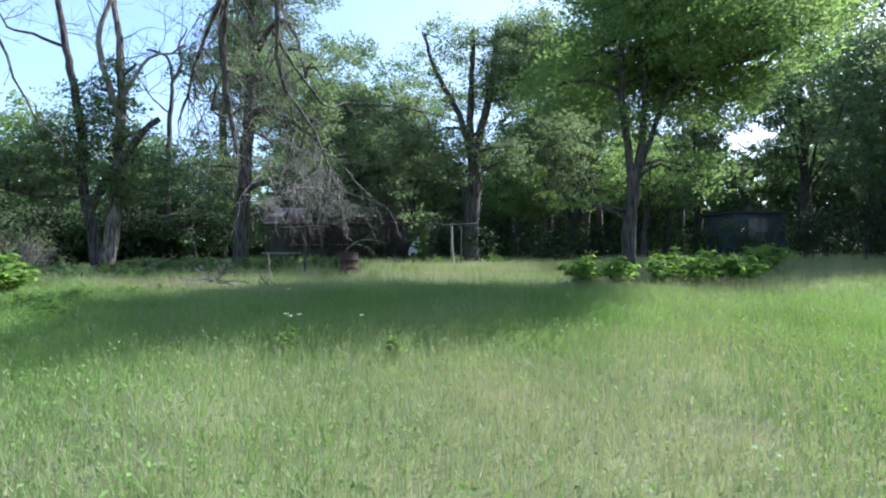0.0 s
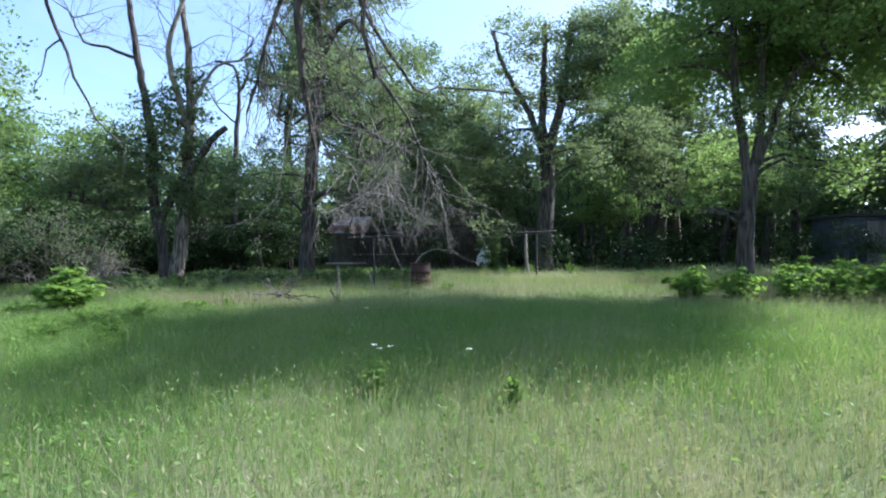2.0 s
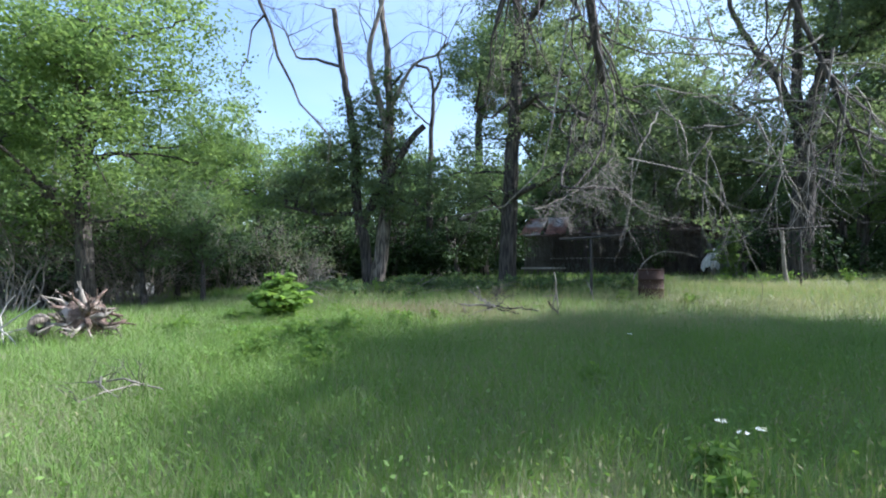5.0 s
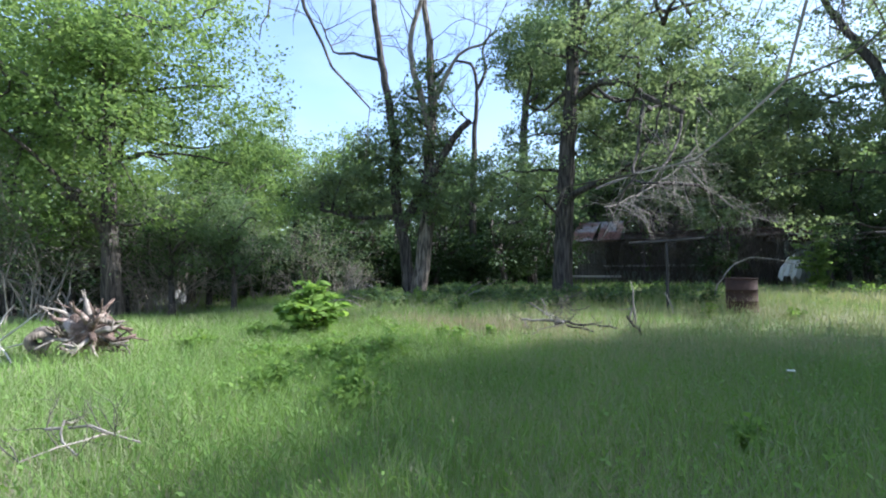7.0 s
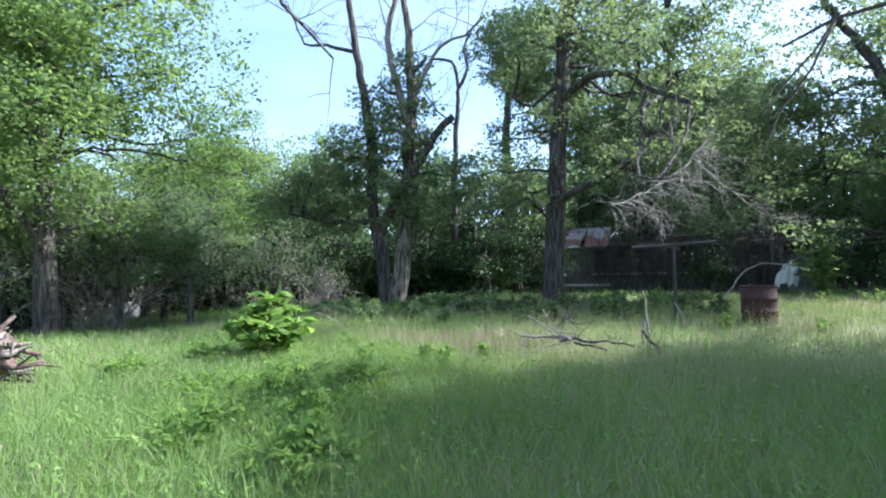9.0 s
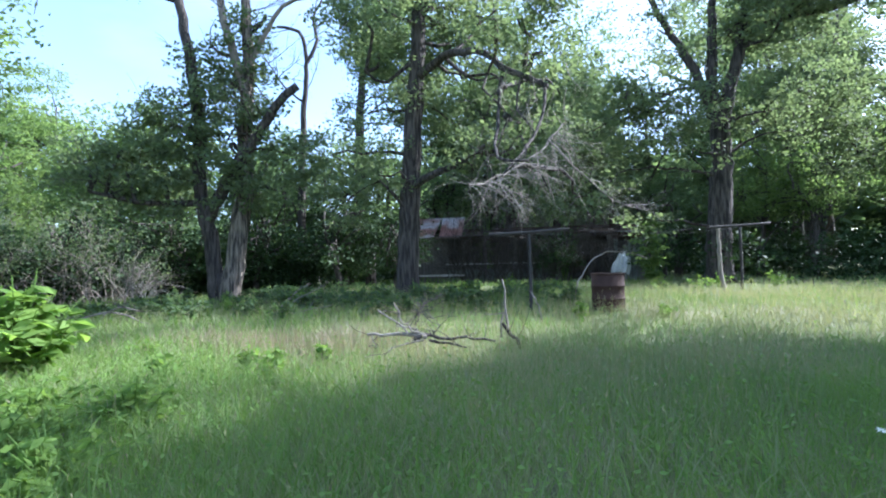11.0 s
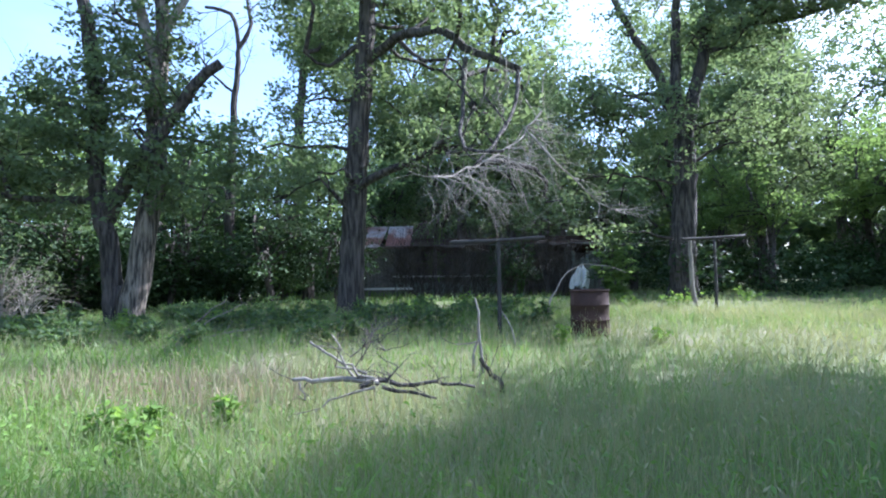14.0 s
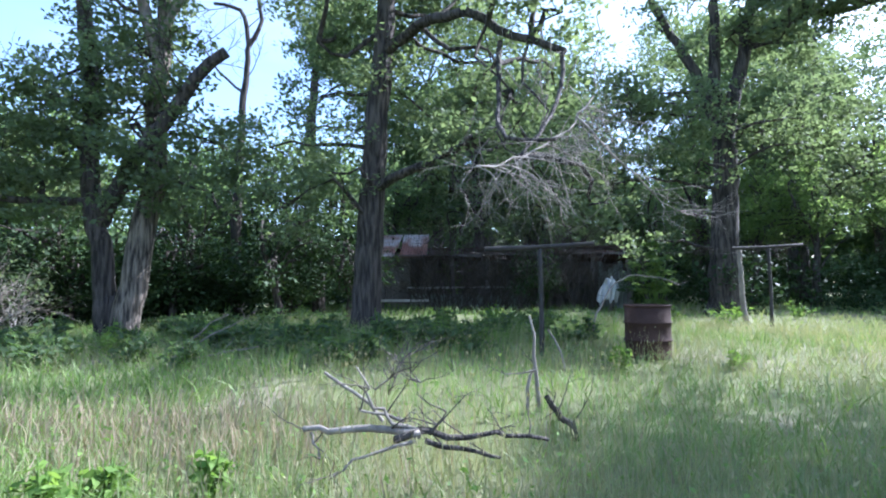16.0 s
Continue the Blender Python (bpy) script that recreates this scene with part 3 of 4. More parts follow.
# tree behind and above the path: only its drooping dead limbs hang into view
over = thing("overhanging_dead_tree", 3.4, 2.2, "old tree with drooping leafless grey limbs over the meadow", "tree")
oo = np.array(over.location)
tb = Tubes()
stick(tb, np.array([(3.4, 2.2, -0.1), (3.3, 2.3, 2.0), (2.9, 2.7, 4.4), (2.2, 3.2, 6.2)]) - oo, 0.36, 0.24, 10, 0.02)
put("trunk", tb.mesh("trunk"), M_darkbark, over)


def limb(pts, r0, r1, mt=M_darkbark):
    t = Tubes()
    c = stick(t, np.array(pts) - oo, r0, r1, 7, 0.015, 0.25)
    put("limb", t.mesh("limb"), mt, over)
    return c


lm = limb([(2.3, 3.1, 6.0), (0.6, 4.4, 6.6), (-1.4, 5.6, 5.8), (-2.45, 6.1, 4.4), (-2.58, 6.35, 3.2), (-2.52, 6.5, 2.5)], 0.17, 0.022)
lr = limb([(-1.5, 5.6, 5.7), (-1.95, 6.2, 3.6), (-1.55, 6.4, 2.75), (-1.31, 6.45, 2.1)], 0.05, 0.008)
ll = limb([(-2.4, 6.0, 4.5), (-2.95, 6.3, 3.5), (-3.2, 6.4, 2.9)], 0.03, 0.01)
lp = limb([(-2.62, 6.35, 3.1), (-2.76, 6.3, 2.55), (-2.86, 6.25, 1.97), (-3.12, 6.3, 1.78), (-3.45, 6.4, 1.72)], 0.007, 0.0025, M_dead)
lh = limb([(-2.0, 6.2, 3.9), (-1.6, 7.0, 3.25), (-1.35, 7.4, 3.36), (-0.6, 7.8, 3.4), (0.3, 8.1, 3.25)], 0.02, 0.006)
lf = limb([(0.4, 4.5, 6.5), (-2.5, 6.2, 6.9), (-5.2, 7.4, 6.4), (-6.7, 7.9, 5.5), (-6.89, 8.0, 4.94), (-6.65, 8.1, 4.26), (-6.54, 8.3, 3.63), (-6.14, 8.5, 3.0)], 0.10, 0.008)
ls = limb([(-6.72, 8.05, 4.45), (-6.99, 8.1, 4.32), (-7.09, 8.1, 4.02), (-7.21, 8.1, 3.77)], 0.014, 0.005)
tb = Tubes()
for c, n, le, lo in ((lm, 62, 0.95, 0.5), (lr, 24, 0.7, 0.25), (ll, 18, 0.7, 0.2), (lh, 4, 0.4, 0.3)):
    for _ in range(n):
        q = c[rng.integers(int(len(c) * lo), len(c))]
        grow(tb, q, (rng.uniform(-0.35, 0.75), rng.uniform(-0.1, 0.5), rng.uniform(-1.3, -0.1)), le * rng.uniform(0.4, 1.0), 0.0078, 2, 0.03, 0.42, 3, None, 4)
for _ in range(9):
    grow(tb, lf[rng.integers(len(lf) - 14, len(lf))], (rng.uniform(-0.5, 0.8), rng.uniform(-0.3, 0.3), rng.uniform(-1, -0.1)), rng.uniform(0.2, 0.5), 0.007, 1, 0.05, 0.5, 2, None, 3)
for _ in range(7):
    grow(tb, lp[rng.integers(0, len(lp))], (rng.uniform(-0.6, 0.6), rng.uniform(-0.3, 0.3), rng.uniform(-0.9, 0.3)), rng.uniform(0.15, 0.35), 0.005, 1, 0.05, 0.5, 2, None, 3)
put("brushwood", tb.mesh("brushwood"), M_twig, over)
tb = Tubes()
for _ in range(34):
    q = np.array([rng.uniform(-2.5, -1.2), rng.uniform(6.2, 6.7), rng.uniform(1.9, 2.8)]) - oo
    grow(tb, q, (rng.uniform(-0.4, 0.9), rng.uniform(-0.3, 0.3), rng.uniform(-0.9, 0.0)), rng.uniform(0.25, 0.6), 0.006, 2, 0.02, 0.5, 3, None, 3)
put("brushwood", tb.mesh("brushwood"), M_greytwig, over)


# ---- the wood round the meadow ----
def wood_tree(name, h, spread, low, n, label, leafmat, blob, leaf=0.185, lean=0.3, dens=20):
    """A tree at the origin's own place; its copies are set about."""
    b = crowd(0, 0, (h + low) / 2, spread, spread, (h - low) / 2, n, blob)
    x1, y1 = rng.normal(0, lean, 2)
    stems = [([(0, 0, 0), (x1 * 0.3, y1 * 0.3, h * 0.25), (x1, y1, h * 0.55), (x1 * 1.2, y1 * 0.8, h * 0.72)], 0.02 * h + 0.06, 0.03, T, None)]
    for _ in range(3):
        a = rng.uniform(0, 6.28)
        f = rng.uniform(0.2, 0.5)
        stems.append(([(x1 * f, y1 * f, h * f), (x1 * f + math.cos(a) * spread * 0.4, y1 * f + math.sin(a) * spread * 0.4, h * (f + 0.17)), (math.cos(a) * spread * 0.8, math.sin(a) * spread * 0.7, h * (f + 0.24))], 0.009 * h, 0.02, L, None))
    z0 = float(land(0, 0))
    stems = [([(p[0], p[1], p[2] + z0) for p in s[0]], *s[1:]) for s in stems]
    return tree(name, (0, 0), stems, label, M_darkbark, leafmat, [(p[0], p[1], p[2] + z0, *p[3:]) for p in b], leaf, 17, 0.42, dens)


def place(proto, spots, group):
    """The first spot takes the tree itself, the others copies."""
    tagged(proto, group=group)
    for i, (x, y, s) in enumerate(spots):
        m = pose(x, y, float(land(x, y)) - 0.03, 0, 0, (i * 137 + x * 11) % 360)
        if i == 0:
            proto.scale = (1, 1, 1)
            first = m @ Matrix.Scale(s, 4)
        else:
            c = copy_thing(proto, m)
            c.scale = (s * (0.92 + 0.16 * ((i * 37) % 10) / 10), s, s)
    proto.matrix_basis = first


tallA = wood_tree("woodland_tree", 14, 3.6, 3.4, 22, "tall leafy woodland tree with dark trunk", M_leaf, 1.5)
tallB = wood_tree("woodland_tree", 12, 3.0, 2.2, 18, "tall woodland tree with grey-green crown", M_leaf_pale, 1.35)
midA = wood_tree("small_tree", 7.2, 2.5, 1.6, 18, "rounded small tree with bright green leaves", M_leaf_bright, 1.05, 0.14, dens=24)
midB = wood_tree("small_tree", 6.4, 2.4, 1.5, 16, "dense small tree with mid-green leaves", M_leaf, 1.05, 0.14, dens=24)
# thicket leaves take the darkened tone that stands for shade
bushA = wood_tree("thicket_bush", 3.6, 1.7, 0.7, 11, "thicket bush with leaves coloured dark for shade", M_leaf_shaded, 0.8, 0.13, 0.2, 24)
leftA = wood_tree("woodland_tree", 12, 4.5, 1.6, 44, "tall tree with fresh light green leaves", M_leaf_bright, 1.3, 0.125, 0.3, 46)
place(leftA, [(-17.6, 12.4, 0.95), (-22.8, 12.0, 0.9), (-26, 15, 0.85), (-33.5, 30, 1.1), (-37.5, 31, 1.1)], "woodland trees")
place(tallA, [(-3.6, 33.5, 1.0), (4.4, 34, 0.85), (-7.8, 36, 1.1), (12.5, 42, 1.1), (-9.6, 33, 0.9), (20, 29, 1.05), (18.5, 21.3, 0.85), (20, 24.5, 0.95), (23, 34, 1.1), (7.5, 44, 1.0), (-3, 42, 0.95), (28, 27, 1.0), (17, 38, 1.1), (26, 19, 0.9), (32, 33, 1.0), (33, 22, 0.95)], "woodland trees")
place(tallB, [(-0.6, 37, 0.8), (-2.0, 32.8, 1.05), (-6.9, 33.6, 1.0), (0.9, 35, 0.8), (16.5, 19.0, 0.85), (-5.6, 31.5, 1.0), (6.0, 29.5, 0.8), (24, 23.5, 0.9), (-9.8, 38, 0.9), (13.5, 37, 0.95), (9.5, 39, 1.1), (15.5, 32, 0.95), (-3.6, 29.8, 0.72), (29, 38, 1.0)], "woodland trees")
place(midA, [(-21, 25, 1.0), (-17.5, 28.5, 1.0), (-26.5, 24, 1.0), (-22.5, 30.5, 1.3), (-25.5, 29.5, 1.3), (-30, 20, 1.0), (-28.5, 30, 1.4), (9.8, 27.4, 0.85), (11.0, 31.0, 0.95), (12.5, 29.5, 0.9), (4.0, 29.0, 0.75), (-33, 27, 1.2), (9.5, 25, 0.8), (5.2, 27.5, 0.7), (-19.5, 33, 1.2), (-34, 16, 1.1)], "small trees at the wood's edge")
place(midB, [(-17.0, 13.7, 0.55), (-15.9, 14.9, 0.5), (-20, 12.5, 0.6), (-14.6, 25.5, 1.0), (-10.3, 24.8, 0.95), (-17, 22.5, 0.85), (-23.5, 20, 0.9), (-20, 16.4, 0.75), (-8.6, 31.5, 1.0), (11.2, 26.4, 0.8), (16.2, 18.2, 0.95), (18, 15.6, 1.0), (20, 19.5, 0.8), (-3.2, 30.6, 0.75), (-12.5, 28.5, 1.1), (-27, 18, 0.9), (-15.8, 30, 1.15), (1.5, 31, 0.8), (17, 20, 0.75)], "small trees at the wood's edge")
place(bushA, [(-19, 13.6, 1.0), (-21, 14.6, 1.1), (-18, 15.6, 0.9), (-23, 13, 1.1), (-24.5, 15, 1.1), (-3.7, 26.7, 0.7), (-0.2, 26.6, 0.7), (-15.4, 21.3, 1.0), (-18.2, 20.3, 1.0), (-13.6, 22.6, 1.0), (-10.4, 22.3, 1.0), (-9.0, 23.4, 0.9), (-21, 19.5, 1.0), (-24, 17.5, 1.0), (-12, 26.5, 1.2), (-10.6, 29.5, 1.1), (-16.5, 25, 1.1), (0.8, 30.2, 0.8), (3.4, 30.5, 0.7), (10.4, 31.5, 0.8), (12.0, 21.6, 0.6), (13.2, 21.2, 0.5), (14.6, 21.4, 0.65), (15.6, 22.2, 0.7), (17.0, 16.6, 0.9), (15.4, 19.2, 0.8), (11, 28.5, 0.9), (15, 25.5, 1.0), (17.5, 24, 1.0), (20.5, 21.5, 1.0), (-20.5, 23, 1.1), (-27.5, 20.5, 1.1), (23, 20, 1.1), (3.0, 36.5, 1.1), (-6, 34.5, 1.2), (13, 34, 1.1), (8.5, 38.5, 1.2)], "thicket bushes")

# undergrowth that closes the wood below the crowns; its shade is in the leaf colour
ug = []
for i in range(260):
    a = radians(-68 + 136 * (i + rng.uniform(0, 1)) / 260)
    d = rng.uniform(21, 38)
    x, y = -3 + d * math.sin(a), 4 + d * math.cos(a)
    if y < 13 or (x > 2 and y < 27 - 0.25 * x) or (-11 < x < 1.2 and y < 31.2) or (x <= -11 and y < 22.5 + 0.12 * (x + 11)) and x > -19:
        continue
    z = float(land(x, y))
    ug.append((x, y, z + 0.7, rng.uniform(0.8, 1.4), rng.uniform(0.8, 1.4), rng.uniform(0.7, 1.2)))
for i in range(120):
    a = radians(-66 + 46 * (i + rng.uniform(0, 1)) / 120)
    d = rng.uniform(20.5, 25)
    x, y = -3 + d * math.sin(a), 4 + d * math.cos(a)
    if (x + 20.2) ** 2 + (y - 16) ** 2 > 6:
        ug.append((x, y, float(land(x, y)) + rng.uniform(0.5, 1.7), rng.uniform(0.7, 1.2), rng.uniform(0.7, 1.2), rng.uniform(0.6, 1.0)))
under = put("undergrowth", leaf_mesh("undergrowth", clumps(ug, 24, 0.4, 24), 0.14), M_leaf_shaded)
tagged(under, "dense undergrowth between the wood's trunks, coloured dark for shade", "undergrowth", kind="stuff")

# far woods
fw = []
for i in range(150):
    a = radians(-100 + 200 * (i + rng.uniform(0, 1)) / 150)
    d = rng.uniform(46, 62)
    left = math.sin(a) < -0.28
    h = rng.uniform(4.5, 7.0) if left else rng.uniform(8, 13)
    x, y = -2 + d * math.sin(a), 4 + d * math.cos(a)
    fw += [(x, y, 0.5 + h * f, rng.uniform(2.2, 3.4), rng.uniform(2.2, 3.4), h * 0.26) for f in (0.12, 0.3, 0.5, 0.74)]
far_woods = put("far_woods", leaf_mesh("far_woods", clumps(fw, 12, 0.8, 3.8), 0.7), M_leaf)
tagged(far_woods, "distant belt of green woods behind the meadow", "woods", kind="stuff")

# ---- grass ----
def blades(name, pos, height, width, material, label, bend=1.25):
    """Bent grass blades: a root edge, a middle edge and a tip."""
    n = len(pos)
    a = rng.uniform(0, 2 * np.pi, n)
    side = np.stack([np.cos(a), np.sin(a), np.zeros(n)], 1) * width[:, None] * 0.5
    b = rng.uniform(0, 2 * np.pi, n)
    lean = np.stack([np.cos(b), np.sin(b), np.zeros(n)], 1) * (height * rng.uniform(0.05, bend, n))[:, None]
    up = np.zeros((n, 3))
    up[:, 2] = height
    v = np.stack([pos - side, pos + side, pos + up * 0.55 + lean * 0.35 + side * 0.75, pos + up * 0.55 + lean * 0.35 - side * 0.75, pos + up + lean], 1)
    k = np.arange(n)[:, None] * 5
    ob = put(name, mesh_of(name, v, k + np.array([0, 1, 2, 3]), k + np.array([3, 2, 4])), material)
    return tagged(ob, label, "grass", kind="stuff")


def spread_over(n, x0, x1, y0, y1):
    x, y = rng.uniform(x0, x1, n) + rng.normal(0, 0.8, n), rng.uniform(y0, y1, n) + rng.normal(0, 0.8, n)
    return np.stack([x, y, land(x, y) - 0.02], 1)


def lushness(p):
    """1 where the sward is lush and green, or greened for the tree's shade; 0 where it is thin and strawy."""
    x, y = p[:, 0], p[:, 1]
    # strip y 6 to 13.5: the shade band's deep green is put into the blades
    f = 0.55 + 0.5 * smooth(6, 7.5, y) * (1 - smooth(11.5, 13.5, y)) - 0.7 * smooth(-4, -1, x) * smooth(13, 15, y) - 0.25 * (1 - smooth(4.5, 6.5, y)) * smooth(-3, -1, x) + 0.35 * np.sin(x * 0.55 + 1.0) * np.cos(y * 0.45 + 0.4) + 0.2 * np.sin(x * 1.3 - y * 0.9)
    return np.clip(f + 0.5 * smooth(3.5, 7, -x) * (1 - smooth(9, 12, y)) - 0.5 * smooth(10, 12, y) * (1 - smooth(16, 18, y)) * smooth(-9, -5, x), 0, 1)


zones = ((230000, -10, 7, 0.4, 13, 0.0048, 1.0), (120000, -18, 15, 6, 21, 0.010, 1.0), (36000, -30, 34, 14, 34, 0.026, 0.9), (12000, -40, 40, -14, 2, 0.03, 0.9))
pp = np.concatenate([spread_over(n, a, b, c, d) for n, a, b, c, d, w, h in zones])
ww = np.concatenate([np.full(z[0], z[5]) for z in zones])
ls_ = lushness(pp)
shade_side = smooth(15, 19, pp[:, 1])
hh = rng.uniform(0.07, 0.28, len(pp)) * (0.85 + 0.35 * ls_) * (1 + 0.15 * shade_side)
pick = rng.uniform(0, 1, len(pp)) < ls_ * 0.55
blades("meadow_grass", pp[~pick], hh[~pick], ww[~pick], M_grass, "tall pale green meadow grass, uncut")
blades("lush_grass", pp[pick], hh[pick] * 1.05, ww[pick] * 1.2, M_lush, "lush bright green grass in patches")
# straw-coloured seed stalks
sp = np.concatenate([spread_over(30000, -9, 8, 0.4, 12), spread_over(26000, -14, 16, 8, 19)])
sp = sp[rng.uniform(0, 1, len(sp)) > lushness(sp) * 0.95]
sh = rng.uniform(0.26, 0.46, len(sp))
blades("seed_grass", sp, sh, np.full(len(sp), 0.004), M_straw, "dry straw-coloured seed stalks above the grass", 0.3)
heads = np.repeat(sp, 2, 0)[::2]
heads[:, 2] += sh * rng.uniform(0.75, 1.0, len(heads))
heads[:, :2] += rng.normal(0, 0.02, (len(heads), 2))
seeds = put("seed_heads", leaf_mesh("seed_heads", heads, 0.016, 1.0, 2.4, np.tile([0.0, 0.0, 1.2], (len(heads), 1))), M_straw)
tagged(seeds, "pale feathery seed heads over the meadow grass", "grass", kind="stuff")
cp = np.concatenate([spread_over(42000, -10, 7, 0.6, 12), spread_over(22000, -16, 12, 9, 20)])
cp = cp[rng.uniform(0, 1, len(cp)) < 0.25 + lushness(cp)]
cp[:, 2] += rng.uniform(0.04, 0.26, len(cp))
low = put("low_herbs", leaf_mesh("low_herbs", cp, 0.034, 0.4, 1.3), M_lush)
tagged(low, "small green leaves of herbs between the grass", "weeds", kind="stuff")
rp = np.stack([rng.normal(-7.6, 1.2, 1500), rng.normal(12.9, 0.45, 1500)], 1)
rp = np.column_stack([rp, land(rp[:, 0], rp[:, 1])])
blades("dry_grass", rp, rng.uniform(0.15, 0.36, len(rp)), np.full(len(rp), 0.009), M_russet, "dry russet grass patch at the shade's edge", 0.5)


# ---- low plants ----
def herb(name, x, y, r, h, n, label, material, leaf, category="bush", group="", stems=10):
    """A leafy plant: stems that fan out, leaves along them."""
    top = thing(name, x, y, label, category, group)
    tb = Tubes()
    pos, aim = [], []
    for s in range(stems):
        a, f = rng.uniform(0, 6.28), rng.uniform(0.1, 1.0)
        d = np.array([math.cos(a), math.sin(a), 0])
        hh_ = h * rng.uniform(0.65, 1.05) * (1.05 - 0.45 * f)
        c = stick(tb, [d * 0.04 * f, d * r * f * 0.5 + [0, 0, hh_ * 0.6], d * r * f + [0, 0, hh_]], 0.009, 0.004, 4)
        for _ in range(n // stems):
            g = rng.uniform(0.25, 1.0)
            e = rng.normal(0, 1, 3)
            e[2] = -0.1
            e /= np.linalg.norm(e)
            pos.append(c[int(g * (len(c) - 1))] + e * leaf * rng.uniform(0.3, 0.8))
            aim.append(e)
    put("stalkwork", tb.mesh("stalkwork"), M_lush, top)
    put("foliage", leaf_mesh("foliage", np.array(pos), leaf, 0.3, 1.25, np.array(aim)), material, top)
    return top


herb("broadleaf_bush", -9.15, 10.95, 0.78, 1.18, 1350, "bright green broad-leaved bush in the meadow", M_herb, 0.17, stems=50)
for x, y, r, h in ((-9.6, 10.2, 0.5, 0.4), (-7.9, 10.0, 0.6, 0.42), (-7.3, 9.2, 0.7, 0.45), (-6.9, 9.9, 0.5, 0.4), (-6.5, 8.9, 0.5, 0.38), (-8.2, 9.2, 0.6, 0.4), (-7.2, 8.2, 0.55, 0.42), (-10.2, 9.6, 0.5, 0.38), (-6.0, 8.1, 0.4, 0.38)):
    herb("meadow_weed", x, y, r * 1.15, h + 0.02, 560, "low bright green ferny weeds among grass", M_herb, 0.07, "weed", "weeds in the meadow", 26)
for x, y, r, h in ((3.6, 13.6, 0.8, 0.6), (4.4, 13.2, 0.8, 0.65), (5.4, 13.0, 0.8, 0.7), (6.3, 12.9, 0.9, 0.75), (7.2, 13.0, 0.9, 0.7), (5.9, 13.7, 0.8, 0.9), (6.9, 13.8, 0.8, 0.8), (4.0, 14.3, 0.8, 0.6), (7.9, 13.6, 0.7, 0.6), (9.2, 15.4, 0.8, 0.8), (9.9, 16.0, 0.8, 0.8)):
    herb("leafy_shrub", x, y, r, h + 0.32, 800, "low leafy green shrub round a tree's foot", M_herb, 0.13, "shrub", "shrubs round the tree", 24)
for x, y, r, h in ((-1.85, 6.3, 0.16, 0.38), (-1.96, 6.75, 0.15, 0.38), (-0.56, 5.97, 0.13, 0.33), (-2.96, 8.5, 0.15, 0.36), (-3.49, 15.8, 0.2, 0.34), (-2.15, 16.0, 0.28, 0.3), (-6.8, 11.6, 0.2, 0.36), (-7.15, 11.8, 0.2, 0.38), (-6.5, 12.2, 0.18, 0.34), (-6.95, 12.0, 0.16, 0.34), (-8.6, 12.0, 0.3, 0.35), (-7.6, 11.0, 0.3, 0.4), (-10.6, 16.6, 0.5, 0.45), (-9.3, 17.0, 0.5, 0.5), (-8.0, 18.0, 0.5, 0.45), (-6.0, 19.0, 0.5, 0.5), (-0.3, 20.8, 0.6, 0.6), (0.5, 22.3, 0.6, 0.5), (-1.2, 21.2, 0.5, 0.45), (-5.0, 21.0, 0.6, 0.6), (-11.2, 17.6, 0.5, 0.5), (-13.2, 17.4, 0.5, 0.5), (2.2, 23.0, 0.6, 0.5)):
    herb("meadow_weed", x, y, r, h, 130, "upright broad-leaved weed standing in grass", M_herb, 0.075, "weed", "upright weeds", 12)
for i in range(110):
    x, y = rng.uniform(-14.5, -3.4), rng.uniform(15.6, 21.5)
    if (x + 7.5) ** 2 + (y - 19.6) ** 2 > 0.5 and (x < -4.8 or y > 17.5) and (x + 11.95) ** 2 + (y - 18.5) ** 2 > 0.7:
        herb("meadow_weed", x, y, rng.uniform(0.35, 0.6), rng.uniform(0.35, 0.6), 150, "dark green weed in the shade of trees", M_leaf, 0.10, "weed", "weeds under the trees", 12)
for x, y in ((-1.92, 6.45), (-1.83, 6.28), (-1.74, 6.36), (-0.96, 6.2), (-2.67, 9.1)):
    w = thing("white_wildflower", x, y, "small white wildflower on a thin stalk", "flower", "white wildflowers")
    tb = Tubes()
    stick(tb, [(0, 0, 0), (0.02, 0.01, 0.25), (0.0, 0.02, 0.46)], 0.004, 0.002, 4)
    put("stalk", tb.mesh("stalk"), M_lush, w)
    ang = np.arange(9) / 9 * 6.283
    ctr = np.stack([np.cos(ang) * 0.022, 0.02 + np.sin(ang) * 0.022, np.full(9, 0.465)], 1)
    put("petals", leaf_mesh("petals", ctr, 0.028, 0.1, 1.0, np.stack([np.cos(ang), np.sin(ang), ang * 0], 1)), M_flower, w)

# ---- fallen wood ----
def fallen(name, x, y, label, sticks, material, twigs=0, category="branch"):
    top = thing(name, x, y, label, category)
    o = np.array(top.location)
    ends = []
    for pts, r0, r1 in sticks:
        tb = Tubes()
        ends.append(stick(tb, np.array(pts) - o, r0, r1, 8, 0.012, 0.15, 0.12))
        put("branch", tb.mesh("branch"), material, top)
    if twigs:
        tb = Tubes()
        for _ in range(twigs):
            c = ends[rng.integers(len(ends))]
            grow(tb, c[rng.integers(len(c))], (rng.uniform(-1, 1), rng.uniform(-0.7, 0.7), rng.uniform(-0.1, 0.8)), rng.uniform(0.1, 0.3), 0.005, 1, 0.0, 0.6, 3, None, 4)
        put("brushwood", tb.mesh("brushwood"), M_twig, top)
    return top


